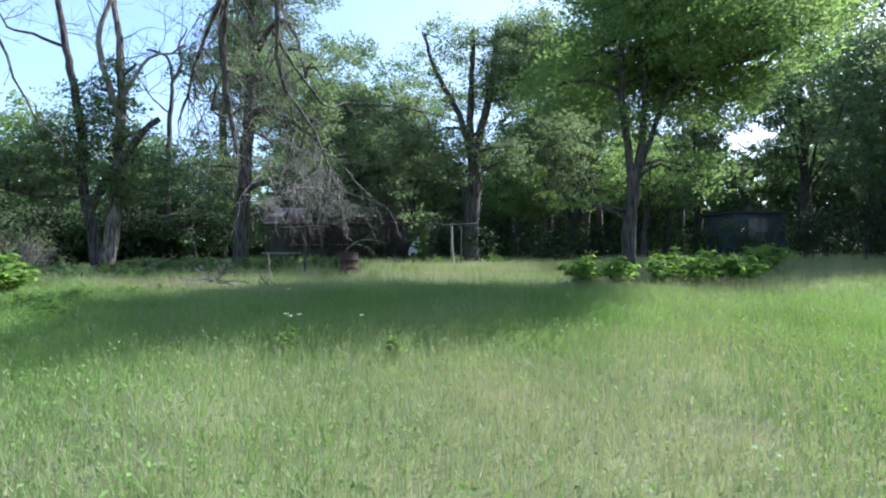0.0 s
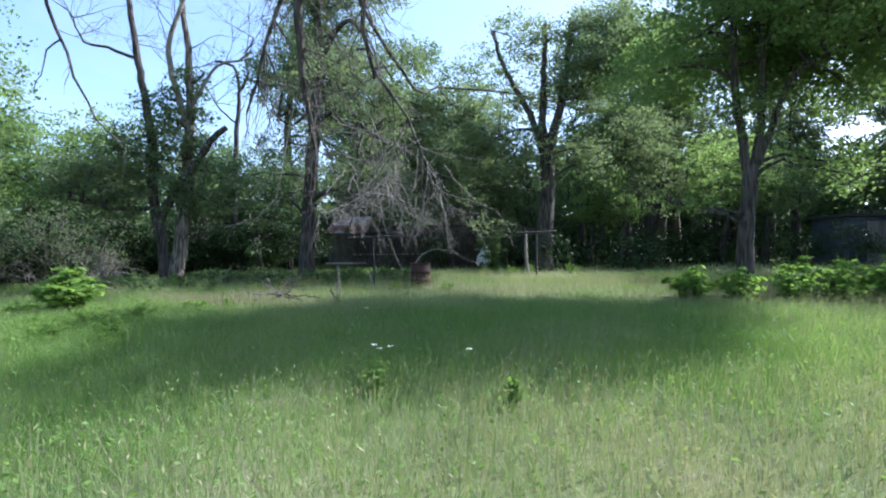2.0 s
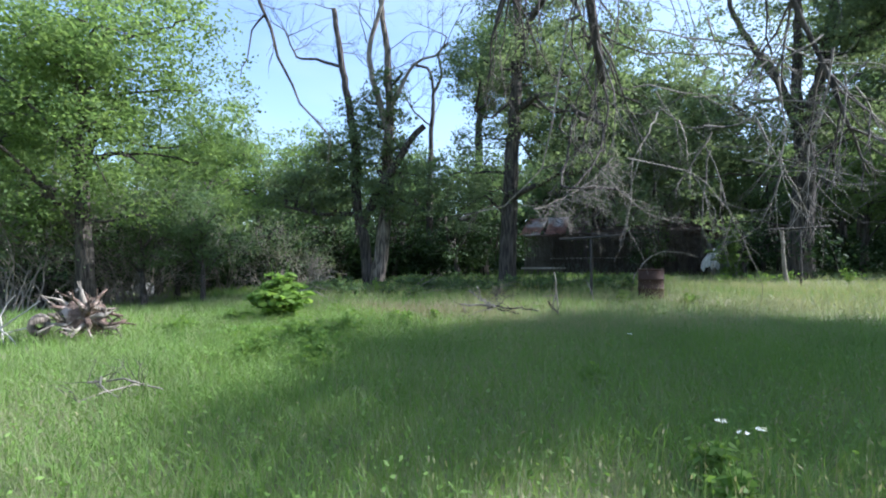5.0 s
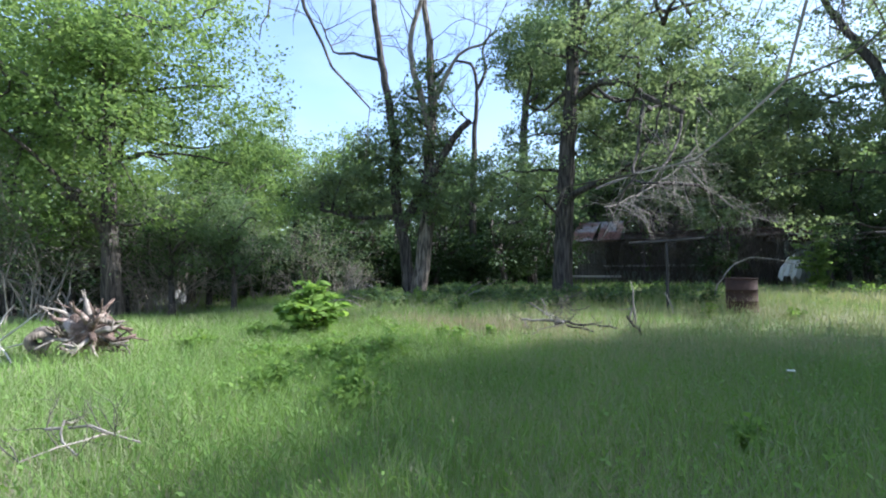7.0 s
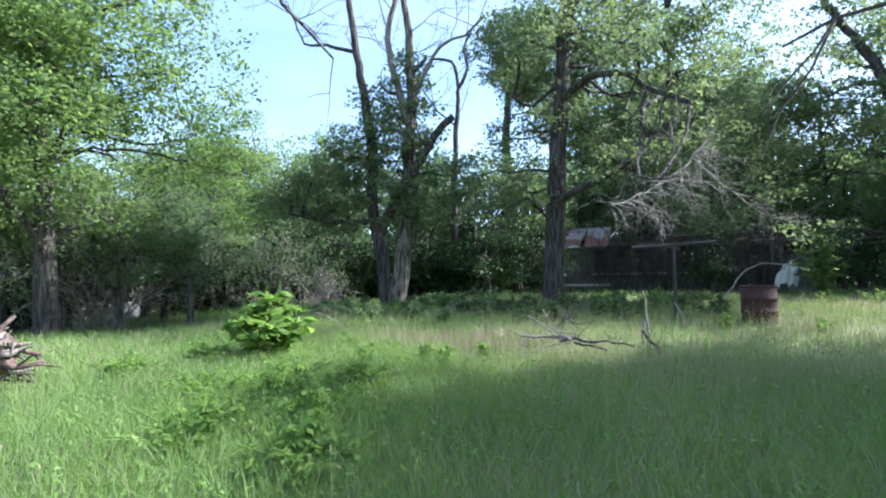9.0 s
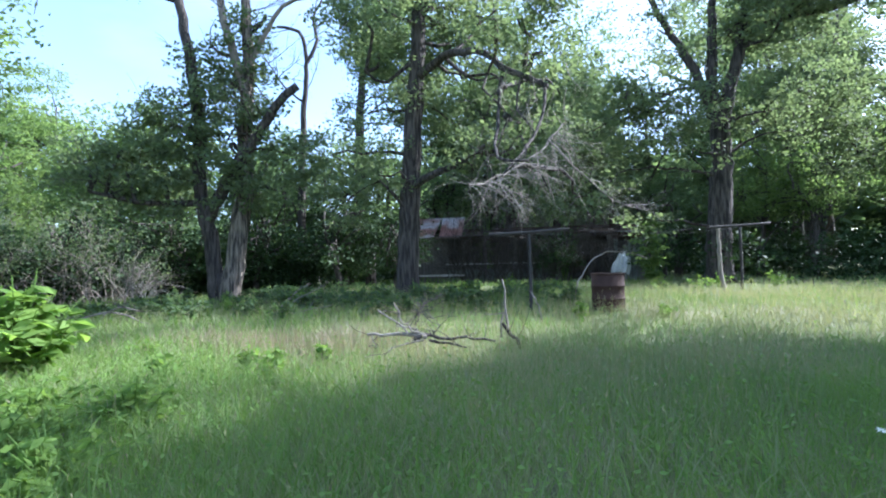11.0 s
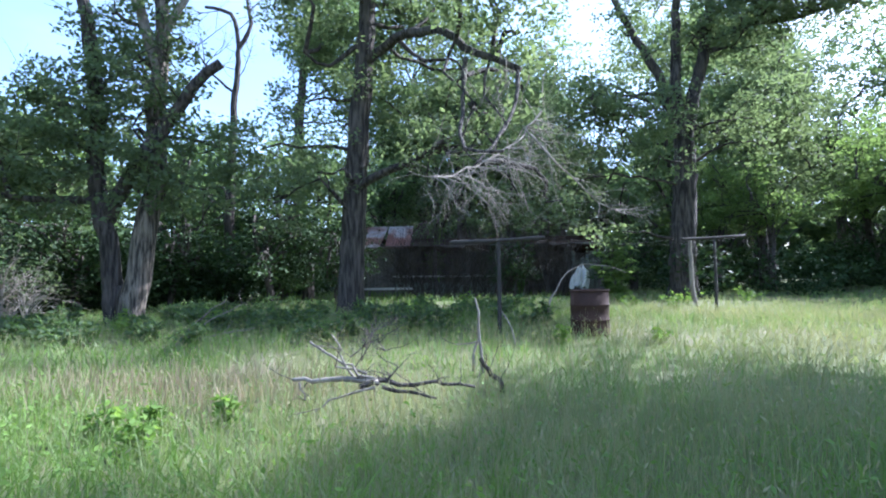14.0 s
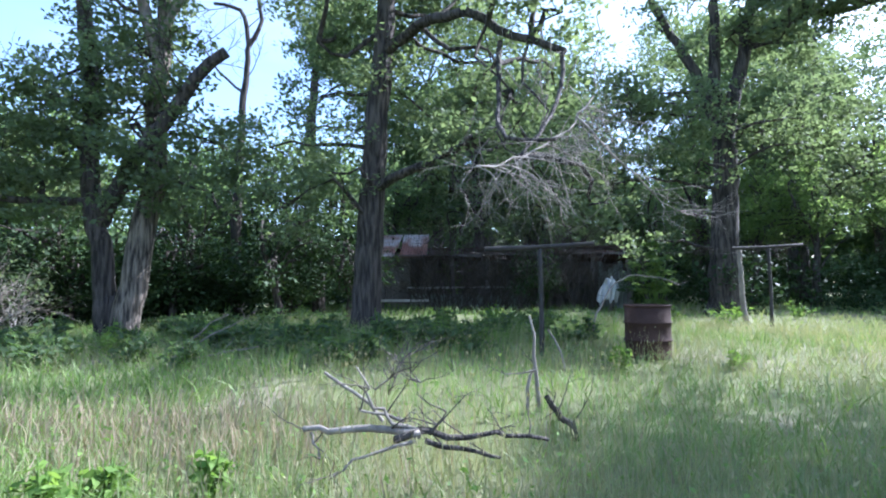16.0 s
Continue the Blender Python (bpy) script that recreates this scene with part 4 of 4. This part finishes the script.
fallen("fallen_branch", -5.4, 12.35, "fallen dead branch, bleached grey, lying in grass",
       [([(-6.03, 12.36, 0.56), (-5.86, 12.38, 0.565), (-5.65, 12.4, 0.56), (-5.36, 12.42, 0.53)], 0.0148, 0.0234),
        ([(-5.36, 12.42, 0.55), (-5.5, 12.42, 0.6), (-5.58, 12.42, 0.66), (-5.66, 12.42, 0.74), (-5.68, 12.42, 0.82), (-5.73, 12.42, 0.91)], 0.0133, 0.0047),
        ([(-5.45, 12.42, 0.6), (-5.56, 12.44, 0.63), (-5.71, 12.46, 0.645)], 0.0117, 0.0070),
        ([(-5.38, 12.38, 0.5), (-5.55, 12.3, 0.46), (-5.7, 12.24, 0.42), (-5.83, 12.2, 0.36)], 0.0125, 0.0055),
        ([(-5.98, 12.36, 0.54), (-5.94, 12.33, 0.5), (-5.88, 12.3, 0.43)], 0.0070, 0.0055)], M_dead, 12)
fallen("rotten_branch", -5.05, 12.45, "dark rotten branch lying in the grass",
       [([(-5.5, 12.4, 0.5), (-5.36, 12.41, 0.53), (-5.2, 12.44, 0.51), (-5.0, 12.5, 0.51), (-4.85, 12.56, 0.5), (-4.6, 12.64, 0.44)], 0.0234, 0.0109),
        ([(-5.32, 12.4, 0.5), (-5.2, 12.36, 0.46), (-5.02, 12.36, 0.46), (-4.9, 12.38, 0.4)], 0.0172, 0.0094),
        ([(-5.3, 12.42, 0.53), (-5.26, 12.42, 0.6), (-5.2, 12.43, 0.66)], 0.0094, 0.0039)], M_darkbark, 12)
fallen("twig_nest", -5.7, 13.6, "small tangle of grey dead twigs in grass", [([(-5.9, 13.6, 0.55), (-5.7, 13.6, 0.7), (-5.55, 13.6, 0.62)], 0.008, 0.004), ([(-5.8, 13.65, 0.5), (-5.7, 13.55, 0.76), (-5.6, 13.6, 0.85)], 0.007, 0.004)], M_dead, 26)
fallen("fallen_stick", -6.0, 12.95, "short pale dead stick leaning in grass", [([(-6.12, 13.0, 0.78), (-6.02, 12.97, 0.73), (-5.9, 12.93, 0.67), (-5.7, 12.9, 0.5)], 0.011, 0.012)], M_dead)
fallen("branch_stub", -4.5, 13.2, "dark broken branch stub rising from grass", [([(-4.57, 13.2, 0.6), (-4.5, 13.2, 0.5), (-4.41, 13.21, 0.4), (-4.36, 13.22, 0.28)], 0.02, 0.026)], M_darkbark, 5)
fallen("standing_stick", -4.6, 14.0, "thin dead stick standing upright in grass", [([(-4.64, 14.0, 1.12), (-4.6, 14.0, 0.8), (-4.58, 14.0, 0.25)], 0.009, 0.022), ([(-4.59, 14.0, 0.7), (-4.66, 14.0, 0.5), (-4.68, 13.98, 0.28)], 0.012, 0.016), ([(-4.6, 13.95, 0.66), (-4.85, 13.9, 0.62)], 0.01, 0.005)], M_dead, 3)
fallen("leaning_stick", -4.2, 15.8, "thin pale stick leaning beside a post", [([(-4.32, 15.85, 0.85), (-4.2, 15.75, 0.6), (-4.1, 15.7, 0.25)], 0.01, 0.014)], M_dead)
fallen("brush_heap", -9.2, 16.2, "fan of thin pale dead branches in shaded grass",
       [([(-9.3, 16.0, 0.3), (-8.9, 16.1, 0.65), (-8.3, 16.2, 0.95)], 0.015, 0.006), ([(-9.3, 16.0, 0.3), (-8.95, 16.2, 0.8), (-8.6, 16.3, 1.0)], 0.014, 0.006), ([(-9.4, 16.0, 0.3), (-8.8, 16.0, 0.5), (-8.0, 16.0, 0.6)], 0.015, 0.006), ([(-9.2, 16.1, 0.3), (-8.7, 16.1, 0.4), (-8.4, 16.1, 0.7)], 0.012, 0.006)], M_dead, 12)
fallen("fallen_branch", -11.6, 14.8, "grey fallen branch lying in the grass", [([(-12.6, 14.6, 0.35), (-11.8, 14.8, 0.6), (-11.0, 14.9, 0.4)], 0.02, 0.012), ([(-11.9, 14.8, 0.55), (-11.5, 14.7, 0.7), (-11.0, 14.7, 0.6)], 0.015, 0.007)], M_dead, 14)
for x, y, n in ((-18.0, 14.3, 40), (-20.4, 14.0, 36), (-17.0, 18.6, 26), (-19.6, 17.6, 26), (-15.6, 18.8, 18), (-22.5, 15.5, 26), (-14.2, 17.7, 12)):
    top = thing("dead_bush", x, y, "tangled leafless grey brush at the wood's edge", "bush", "dead bushes")
    tb = Tubes()
    for _ in range(n):
        grow(tb, (rng.normal(0, 0.35), rng.normal(0, 0.3), 0), (rng.normal(0, 0.55), rng.normal(0, 0.5), 1.0), rng.uniform(0.7, 1.7) * (1.5 if n > 30 else 1.0), 0.016, 2, 0.03, 0.5, 3, None, 4)
    put("brushwood", tb.mesh("brushwood"), M_dead, top)
for x, y, h in ((-19.2, 13.8, 4.2), (-18.8, 11.4, 3.6), (-20.8, 15.2, 4.6), (-22.0, 12.6, 4.4), (-24.2, 16.6, 4.4), (-21.6, 17.0, 3.6), (-27.0, 16.2, 4.0), (-18.6, 18.2, 2.6), (-22.6, 14.6, 3.4), (-30.0, 17.0, 4.2), (-16.8, 19.4, 2.4), (-25.6, 18.6, 4.6)):
    top = thing("thicket_shrub", x, y, "half-dead grey shrub with sparse dusty leaves", "shrub", "half-dead shrubs")
    tb, ends_ = Tubes(), []
    for _ in range(13):
        grow(tb, (rng.normal(0, 0.3), rng.normal(0, 0.3), -0.05), (rng.normal(0, 0.33), rng.normal(0, 0.33), 1.0), h * rng.uniform(0.5, 0.72), 0.03, 3, -0.01, 0.42, 3, ends_, 5)
    put("brushwood", tb.mesh("brushwood"), M_dead, top)
    tips_ = np.repeat(np.array(ends_)[::2], 9, 0)
    put("foliage", leaf_mesh("foliage", tips_ + rng.normal(0, 0.2, tips_.shape), 0.095), M_leaf_pale, top)
bleached = thing("dead_bush", -15.5, 20.0, "small sunlit bleached dead bush", "bush")
tb = Tubes()
for _ in range(9):
    grow(tb, (0, 0, 0), (rng.normal(0, 0.45), rng.normal(0, 0.4), 1.0), rng.uniform(0.5, 0.9), 0.02, 2, 0.0, 0.5, 3, None, 4)
put("brushwood", tb.mesh("brushwood"), M_pale, bleached)

# uprooted stump with log
stump = thing("uprooted_stump", -11.2, 8.6, "uprooted stump with splayed reddish-brown roots and bleached tips", "stump")
fwd, lat, upw = np.array([0.88, -0.47, 0.0]), np.array([0.47, 0.88, 0.0]), np.array([0, 0, 1.0])
tb = Tubes()
stick(tb, [-fwd * 0.75 + upw * 0.16, -fwd * 0.3 + upw * 0.3, fwd * 0.08 + upw * 0.38], 0.15, 0.30, 12, 0.02, 0.1, 0.28)
put("root_plate", tb.mesh("root_plate"), M_root, stump)
for i in range(36):
    a = i / 36 * 6.283 + rng.uniform(-0.35, 0.35)
    le = rng.uniform(0.2, 0.58)
    d = lat * math.cos(a) + upw * math.sin(a) * 0.85 + fwd * rng.uniform(-0.1, 0.55)
    q = upw * 0.4 + fwd * 0.05
    end = q + d * le
    end[2] = max(end[2], 0.02)
    tb = Tubes()
    mid = q + d * le * 0.55 + rng.normal(0, 0.075, 3)
    mid[2] = max(mid[2], 0.04)
    c_ = stick(tb, [q, mid, end], 0.06, 0.018, 7, 0.012, 0.1, 0.2)
    for _ in range(2):
        grow(tb, c_[len(c_) // 2 + rng.integers(0, 2)], d + rng.normal(0, 0.5, 3) + [0, 0, 0.3], le * 0.5, 0.02, 0, 0.0, 0.5, 0, None, 5)
    put("root", tb.mesh("root"), (M_root, M_dead, M_root, M_bark)[i % 4], stump)
hollow = thing("hollow_log", -11.5, 8.05, "short pale hollow log lying in the grass", "log")
ang = np.arange(16) / 16 * 6.283
rings = [(0.15, 0.9), (0.16, 0.0), (0.055, -0.006), (0.045, 0.35)]
hv = np.concatenate([np.stack([np.cos(ang) * r * (1 + 0.06 * np.sin(3 * ang)), np.full(16, yy), 0.3 + np.sin(ang) * r], 1) for r, yy in rings])
hq = np.array([[i * 16 + j, i * 16 + (j + 1) % 16, (i + 1) * 16 + (j + 1) % 16, (i + 1) * 16 + j] for i in range(3) for j in range(16)])
put("log", mesh_of("log", hv, hq), M_bark, hollow)
tb = Tubes()
stick(tb, [(0.0, 0.3, 0), (0.0, 0.32, 0.16)], 0.09, 0.08, 8)
put("bed", tb.mesh("bed"), M_bark, hollow)
hollow.rotation_euler = (0, 0, radians(62))
fallen("brush_heap", -12.1, 7.9, "heap of bleached dead branches beside a stump",
       [([(-12.7, 7.7, 0.1), (-12.1, 7.8, 0.4), (-11.4, 8.0, 0.85)], 0.018, 0.008), ([(-13.1, 7.7, 0.5), (-12.3, 7.9, 0.35), (-11.6, 7.8, 0.15)], 0.018, 0.01), ([(-12.2, 7.9, 0.05), (-12.3, 7.9, 0.6), (-12.1, 8.0, 0.95)], 0.018, 0.008), ([(-13.2, 8.1, 0.1), (-12.4, 8.1, 0.3), (-11.6, 8.2, 0.45)], 0.016, 0.007), ([(-12.9, 7.5, 0.1), (-12.2, 7.4, 0.5), (-11.9, 7.3, 0.75)], 0.016, 0.007)], M_pale, 34)
fallen("brush_heap", -6.9, 6.7, "few dry twigs lying on bare soil", [([(-7.3, 6.3, 0.3), (-6.9, 6.4, 0.34), (-6.5, 6.5, 0.26)], 0.012, 0.007), ([(-7.5, 6.6, 0.26), (-7.1, 6.3, 0.32), (-6.7, 6.2, 0.24)], 0.012, 0.007), ([(-7.0, 6.7, 0.24), (-6.8, 6.3, 0.3), (-6.9, 6.0, 0.24)], 0.01, 0.006), ([(-7.1, 6.9, 0.1), (-6.8, 6.6, 0.15)], 0.01, 0.006)], M_dead, 26)
rock = thing("pale_boulder", -20.2, 16.0, "pale rounded boulder in the grass", "rock")
bm = bmesh.new()
bmesh.ops.create_icosphere(bm, subdivisions=3, radius=0.3)
for v in bm.verts:
    v.co *= 1 + 0.18 * noise.noise(v.co * 5)
    v.co.z = v.co.z * 1.0 + 0.24
part("stone", bm, M_stone, rock)

# ---- drum ----
drum = thing("oil_drum", -2.96, 16.6, "rusty brown steel drum, open-topped, standing in grass", "barrel")
zd = 1.12 - drum.location.z
prof = [(0.285, 0.0), (0.295, 0.012), (0.288, 0.03), (0.288, zd * 0.31), (0.302, zd * 0.325), (0.302, zd * 0.345), (0.288, zd * 0.36), (0.288, zd * 0.64), (0.302, zd * 0.655), (0.302, zd * 0.675), (0.288, zd * 0.69), (0.288, zd - 0.03)]
inner = [(0.280, zd - 0.03), (0.280, 0.03), (0.0, 0.03)]


def lathe(profile, n=36, dent=0.0):
    a_ = np.arange(n) / n * 2 * np.pi
    v_ = np.concatenate([np.stack([np.cos(a_) * r, np.sin(a_) * r, np.full(n, z)], 1) for r, z in profile])
    if dent:
        v_[:, :2] *= (1 + dent * np.sin(3 * np.arctan2(v_[:, 1], v_[:, 0]) + 4 * v_[:, 2]))[:, None]
    q_ = np.array([[i * n + j, i * n + (j + 1) % n, (i + 1) * n + (j + 1) % n, (i + 1) * n + j] for i in range(len(profile) - 1) for j in range(n)])
    return mesh_of("lathe", v_, q_, None, False)


put("shell", lathe(prof + inner, dent=0.008), M_rust, drum)
put("rim", lathe([(0.276, zd - 0.03), (0.297, zd - 0.03), (0.301, zd - 0.012), (0.295, zd), (0.279, zd), (0.275, zd - 0.012), (0.276, zd - 0.03)], dent=0.008), M_rust, drum)
arch = fallen("bent_branch", -3.3, 17.7, "bleached bent branch arching over the drum", [([(-3.55, 17.6, 0.36), (-3.4, 17.7, 0.95), (-3.05, 18.05, 1.4), (-2.66, 18.3, 1.54), (-2.3, 18.35, 1.5), (-1.95, 18.4, 1.38)], 0.022, 0.006)], M_dead, 5)

# ---- washing line ----
def line_post(x, y, top_z, turn, label):
    t = thing("clothesline_post", x, y, label, "clothesline post", "washing-line posts")
    h = top_z - t.location.z
    tb = Tubes()
    stick(tb, [(0, 0, -0.05), (0.01, 0, h * 0.5), (0.0, 0.01, h + 0.03)], 0.036, 0.032, 10)
    put("post", tb.mesh("post"), M_steel, t)
    tb = Tubes()
    c, s = math.cos(turn), math.sin(turn)
    stick(tb, [(-0.75 * c, -0.75 * s, h - 0.03), (0, 0, h), (0.75 * c, 0.75 * s, h + 0.05)], 0.036, 0.028, 8)
    bar = put("crossbar", tb.mesh("crossbar"), M_steel, t)
    for f in (-0.6, -0.2, 0.2, 0.6):
        tb = Tubes()
        stick(tb, [(f * c, f * s, h + 0.03), (f * c + 0.02, f * s, h + 0.075), (f * c, f * s, h + 0.1)], 0.006, 0.005, 5)
        put("hook", tb.mesh("hook"), M_steel, bar)
    return t


line_post(-4.34, 16.6, 1.9, 0.18, "old clothesline post with a wooden crossbar")
line_post(0.7, 21.0, 2.15, 0.15, "old clothesline post with a wooden crossbar")
for f in (-0.6, 0.6):
    t = new("clothesline_wire")
    t.location = (-4.34 + f, 16.6 + f * 0.17, 1.9)
    tagged(t, "thin sagging clothesline wire between posts", "wire", "washing lines")
    tb = Tubes()
    e = np.array([5.04, 4.4, 0.25])
    stick(tb, [(0, 0, 0.03), e * 0.5 + [0, 0, -0.12], e], 0.002, 0.002, 4)
    put("wire", tb.mesh("wire"), M_steel, t)
fallen("bare_pole", 0.4, 21.6, "pale barkless pole leaning by a post", [([(0.33, 21.5, 2.2), (0.36, 21.5, 1.2), (0.46, 21.55, 0.4)], 0.045, 0.06)], M_dead)

# ---- shed ----
def box(bm, x0, x1, y0, y1, z0, z1, skew=0.0):
    c = [bm.verts.new((x + skew * (z - z0), y, z)) for z in (z0, z1) for x, y in ((x0, y0), (x1, y0), (x1, y1), (x0, y1))]
    for f in ((3, 2, 1, 0), (4, 5, 6, 7), (0, 1, 5, 4), (1, 2, 6, 5), (2, 3, 7, 6), (3, 0, 4, 7)):
        bm.faces.new([c[i] for i in f])


shed = thing("old_shed", -5.0, 28.0, "collapsing dark timber shed with a rusty sheet roof", "shed")
sz = shed.location.z


def shed_box(name, x0, x1, y0, y1, z0, z1, mt, label="", skew=0.0, parent=None):
    bm = bmesh.new()
    box(bm, x0 + 5.0, x1 + 5.0, y0 - 28.0, y1 - 28.0, z0 - sz, z1 - sz, skew)
    return part(name, bm, mt, parent or shed, label)


for i in range(9):                                  # closed bay of upright boards
    shed_box("board", -9.35 + i * 0.135, -9.235 + i * 0.135, 28.0, 28.03, 0.45, 2.4 - 0.03 * (i % 3), M_board)
shed_box("back_wall", -9.4, -0.4, 30.6, 30.7, 0.4, 2.6, M_board)
shed_box("side_wall", -9.45, -9.37, 28.0, 30.6, 0.4, 2.5, M_board)
shed_box("side_wall", -0.45, -0.37, 28.0, 30.6, 0.4, 2.4, M_board)
for i in range(5):
    shed_box("wall_panel", -8.1 + i * 0.78, -7.36 + i * 0.78, 28.0, 28.04, 0.45, 1.12 - 0.02 * (i % 2), M_greywall)
shed_box("rail", -8.15, -4.2, 27.9, 27.96, 1.30, 1.37, M_pale, "pale horizontal rail")
shed_box("sill", -9.4, -7.3, 27.3, 27.45, 0.86, 0.94, M_pale, "bleached plank bench along the front")
for x in (-9.2, -8.4, -7.5):
    shed_box("trestle", x - 0.04, x + 0.04, 27.32, 27.43, 0.4, 0.86, M_board)
for x in (-8.12, -6.5, -5.3, -4.2, -2.9, -1.7, -0.5):
    shed_box("post", x - 0.06, x + 0.06, 27.97, 28.09, 0.4, 2.42, M_board, skew=rng.uniform(-0.03, 0.03))
for i in range(8):
    shed_box("board", -4.2 + i * 0.15, -4.07 + i * 0.15, 28.03, 28.06, 0.45, 2.3 - 0.1 * (i % 4), M_board)
for i in range(6):
    shed_box("board", -1.5 + i * 0.17, -1.36 + i * 0.17, 28.03, 28.06, 0.45, 2.2 - 0.12 * ((i * 3) % 4), M_greywall)
shed_box("beam", -9.4, -0.4, 27.95, 28.1, 2.36, 2.5, M_board)
n = 44


def roof_sheet(x0, x1, sag, drop):
    xs = np.linspace(x0, x1, n)
    row = []
    for f in np.linspace(0, 1, 5):
        yy = 27.7 + 1.9 * f - 28.0
        zz = 2.45 + (0.95 if x0 < -8.0 else 0.3) * f - sz + 0.022 * np.sin((xs - x0) * 60) - drop * np.sin(np.pi * f) * 0.5 - sag * (xs - x0)
        row.append(np.stack([xs + 5.0, np.full(n, yy), zz], 1))
    v_ = np.concatenate(row)
    v_ = np.concatenate([v_, v_ - [0, 0, 0.012]])
    q_ = [[i * n + j, i * n + j + 1, (i + 1) * n + j + 1, (i + 1) * n + j] for i in range(4) for j in range(n - 1)]
    q_ += [[k + 5 * n for k in q[::-1]] for q in q_]
    put("roof_sheet", mesh_of("roof_sheet", v_, q_), M_roof if x0 < -8.0 else M_rust, shed, "rusty corrugated roof sheet")


for i in range(9):
    roof_sheet(-9.6 + i * 1.03, -8.6 + i * 1.03, 0.0 if i < 1 else rng.uniform(-0.05, 0.12), 0.0 if i < 1 else rng.uniform(0.2, 0.9))
for i in range(5):
    shed_box("back_roof", -9.6 + i * 1.9, -7.75 + i * 1.9, 29.5, 30.9, 2.8, 2.86, M_rust)
for x, y, r, h in ((-6.5, 28.6, 1.0, 3.5), (-3.4, 27.5, 0.8, 3.0), (-0.4, 27.2, 0.9, 2.6)):
    herb("creeper", x, y, r, h, 1100, "leafy creeper climbing the shed's front", M_leaf, 0.12, "climbing plant", "creepers on the shed", 26)
for x in (-7.4, -6.5, -5.6, -4.6, -2.9, -2.2):
    top = thing("dead_creeper", x, 27.5, "brown dead creeper tangle on the shed's front", "climbing plant", "dead creepers")
    tb = Tubes()
    for _ in range(34):
        grow(tb, (rng.normal(0, 0.4), rng.normal(0, 0.15), 0), (rng.normal(0, 0.3), rng.normal(0, 0.2), 1.0), rng.uniform(1.3, 2.4), 0.018, 2, 0.03, 0.5, 3, None, 3)
    put("brushwood", tb.mesh("brushwood"), M_twig, top)
herb("sapling", -0.9, 23.4, 1.1, 2.6, 1100, "young tree with bright yellow-green leaves", M_leaf_bright, 0.14, "tree", "", 22)
sheet = thing("white_tarp", -1.3, 27.0, "white crumpled sheet draped over scrap", "tarp")
u, vv = np.meshgrid(np.linspace(0, 1, 22), np.linspace(-1, 1, 22), indexing="ij")
tx = 0.72 * vv * (0.2 + 0.26 * np.sin(u * 1.9)) - 0.15 * u * u
ty = 0.25 * np.cos(vv * 1.5) * -u - 0.05
tz = 1.05 - 0.7 * u ** 1.7 + 0.06 * np.sin(vv * 7 + u * 3) + 0.05 * np.sin(vv * 13 - u * 5) - 0.12 * vv * vv
tv = np.stack([tx, ty + 0.06 * np.sin(vv * 9), tz], -1).reshape(-1, 3)
tq = np.array([[i * 22 + j, i * 22 + j + 1, (i + 1) * 22 + j + 1, (i + 1) * 22 + j] for i in range(21) for j in range(21)])
cover = put("cover", mesh_of("cover", tv, tq, None, True), M_sheet, sheet)
thick = cover.modifiers.new("thickness", "SOLIDIFY")
thick.thickness = 0.012
tb = Tubes()
stick(tb, [(0, 0.05, 0), (0.02, 0.05, 0.6), (0, 0.05, 1.12)], 0.05, 0.04, 8)
put("prop", tb.mesh("prop"), M_dead, sheet)

# ---- low outbuilding beyond the meadow ----
M_blue = surface("blue_grey_siding", (0.035, 0.045, 0.062), (0.07, 0.085, 0.11), 4, 0.8, 40, 0.3)
hut = thing("outbuilding", 13.9, 23.2, "low blue-grey outbuilding half hidden by trees", "outbuilding")


def hut_box(name, x0, x1, y0, y1, z0, z1, mt, label=""):
    bm = bmesh.new()
    box(bm, x0, x1, y0, y1, z0, z1)
    return part(name, bm, mt, hut, label)


for i in range(11):
    hut_box("siding_board", -1.15, 1.15, -0.02 - 0.006 * (i % 2), 0.0, -0.05 + i * 0.18, 0.12 + i * 0.18, M_blue)
hut_box("side_wall", -1.15, -1.07, 0.004, 2.4, -0.05, 1.93, M_blue)
hut_box("side_wall", 1.07, 1.15, 0.004, 2.4, -0.05, 1.93, M_blue)
hut_box("back_wall", -1.06, 1.06, 2.3, 2.4, -0.05, 1.93, M_blue)
hut_box("door", -0.5, 0.35, -0.06, -0.03, 0.0, 1.75, M_board, "dark plank door")
hut_box("roof", -1.3, 1.3, -0.25, 2.6, 1.94, 2.03, M_steel, "dark flat roof")
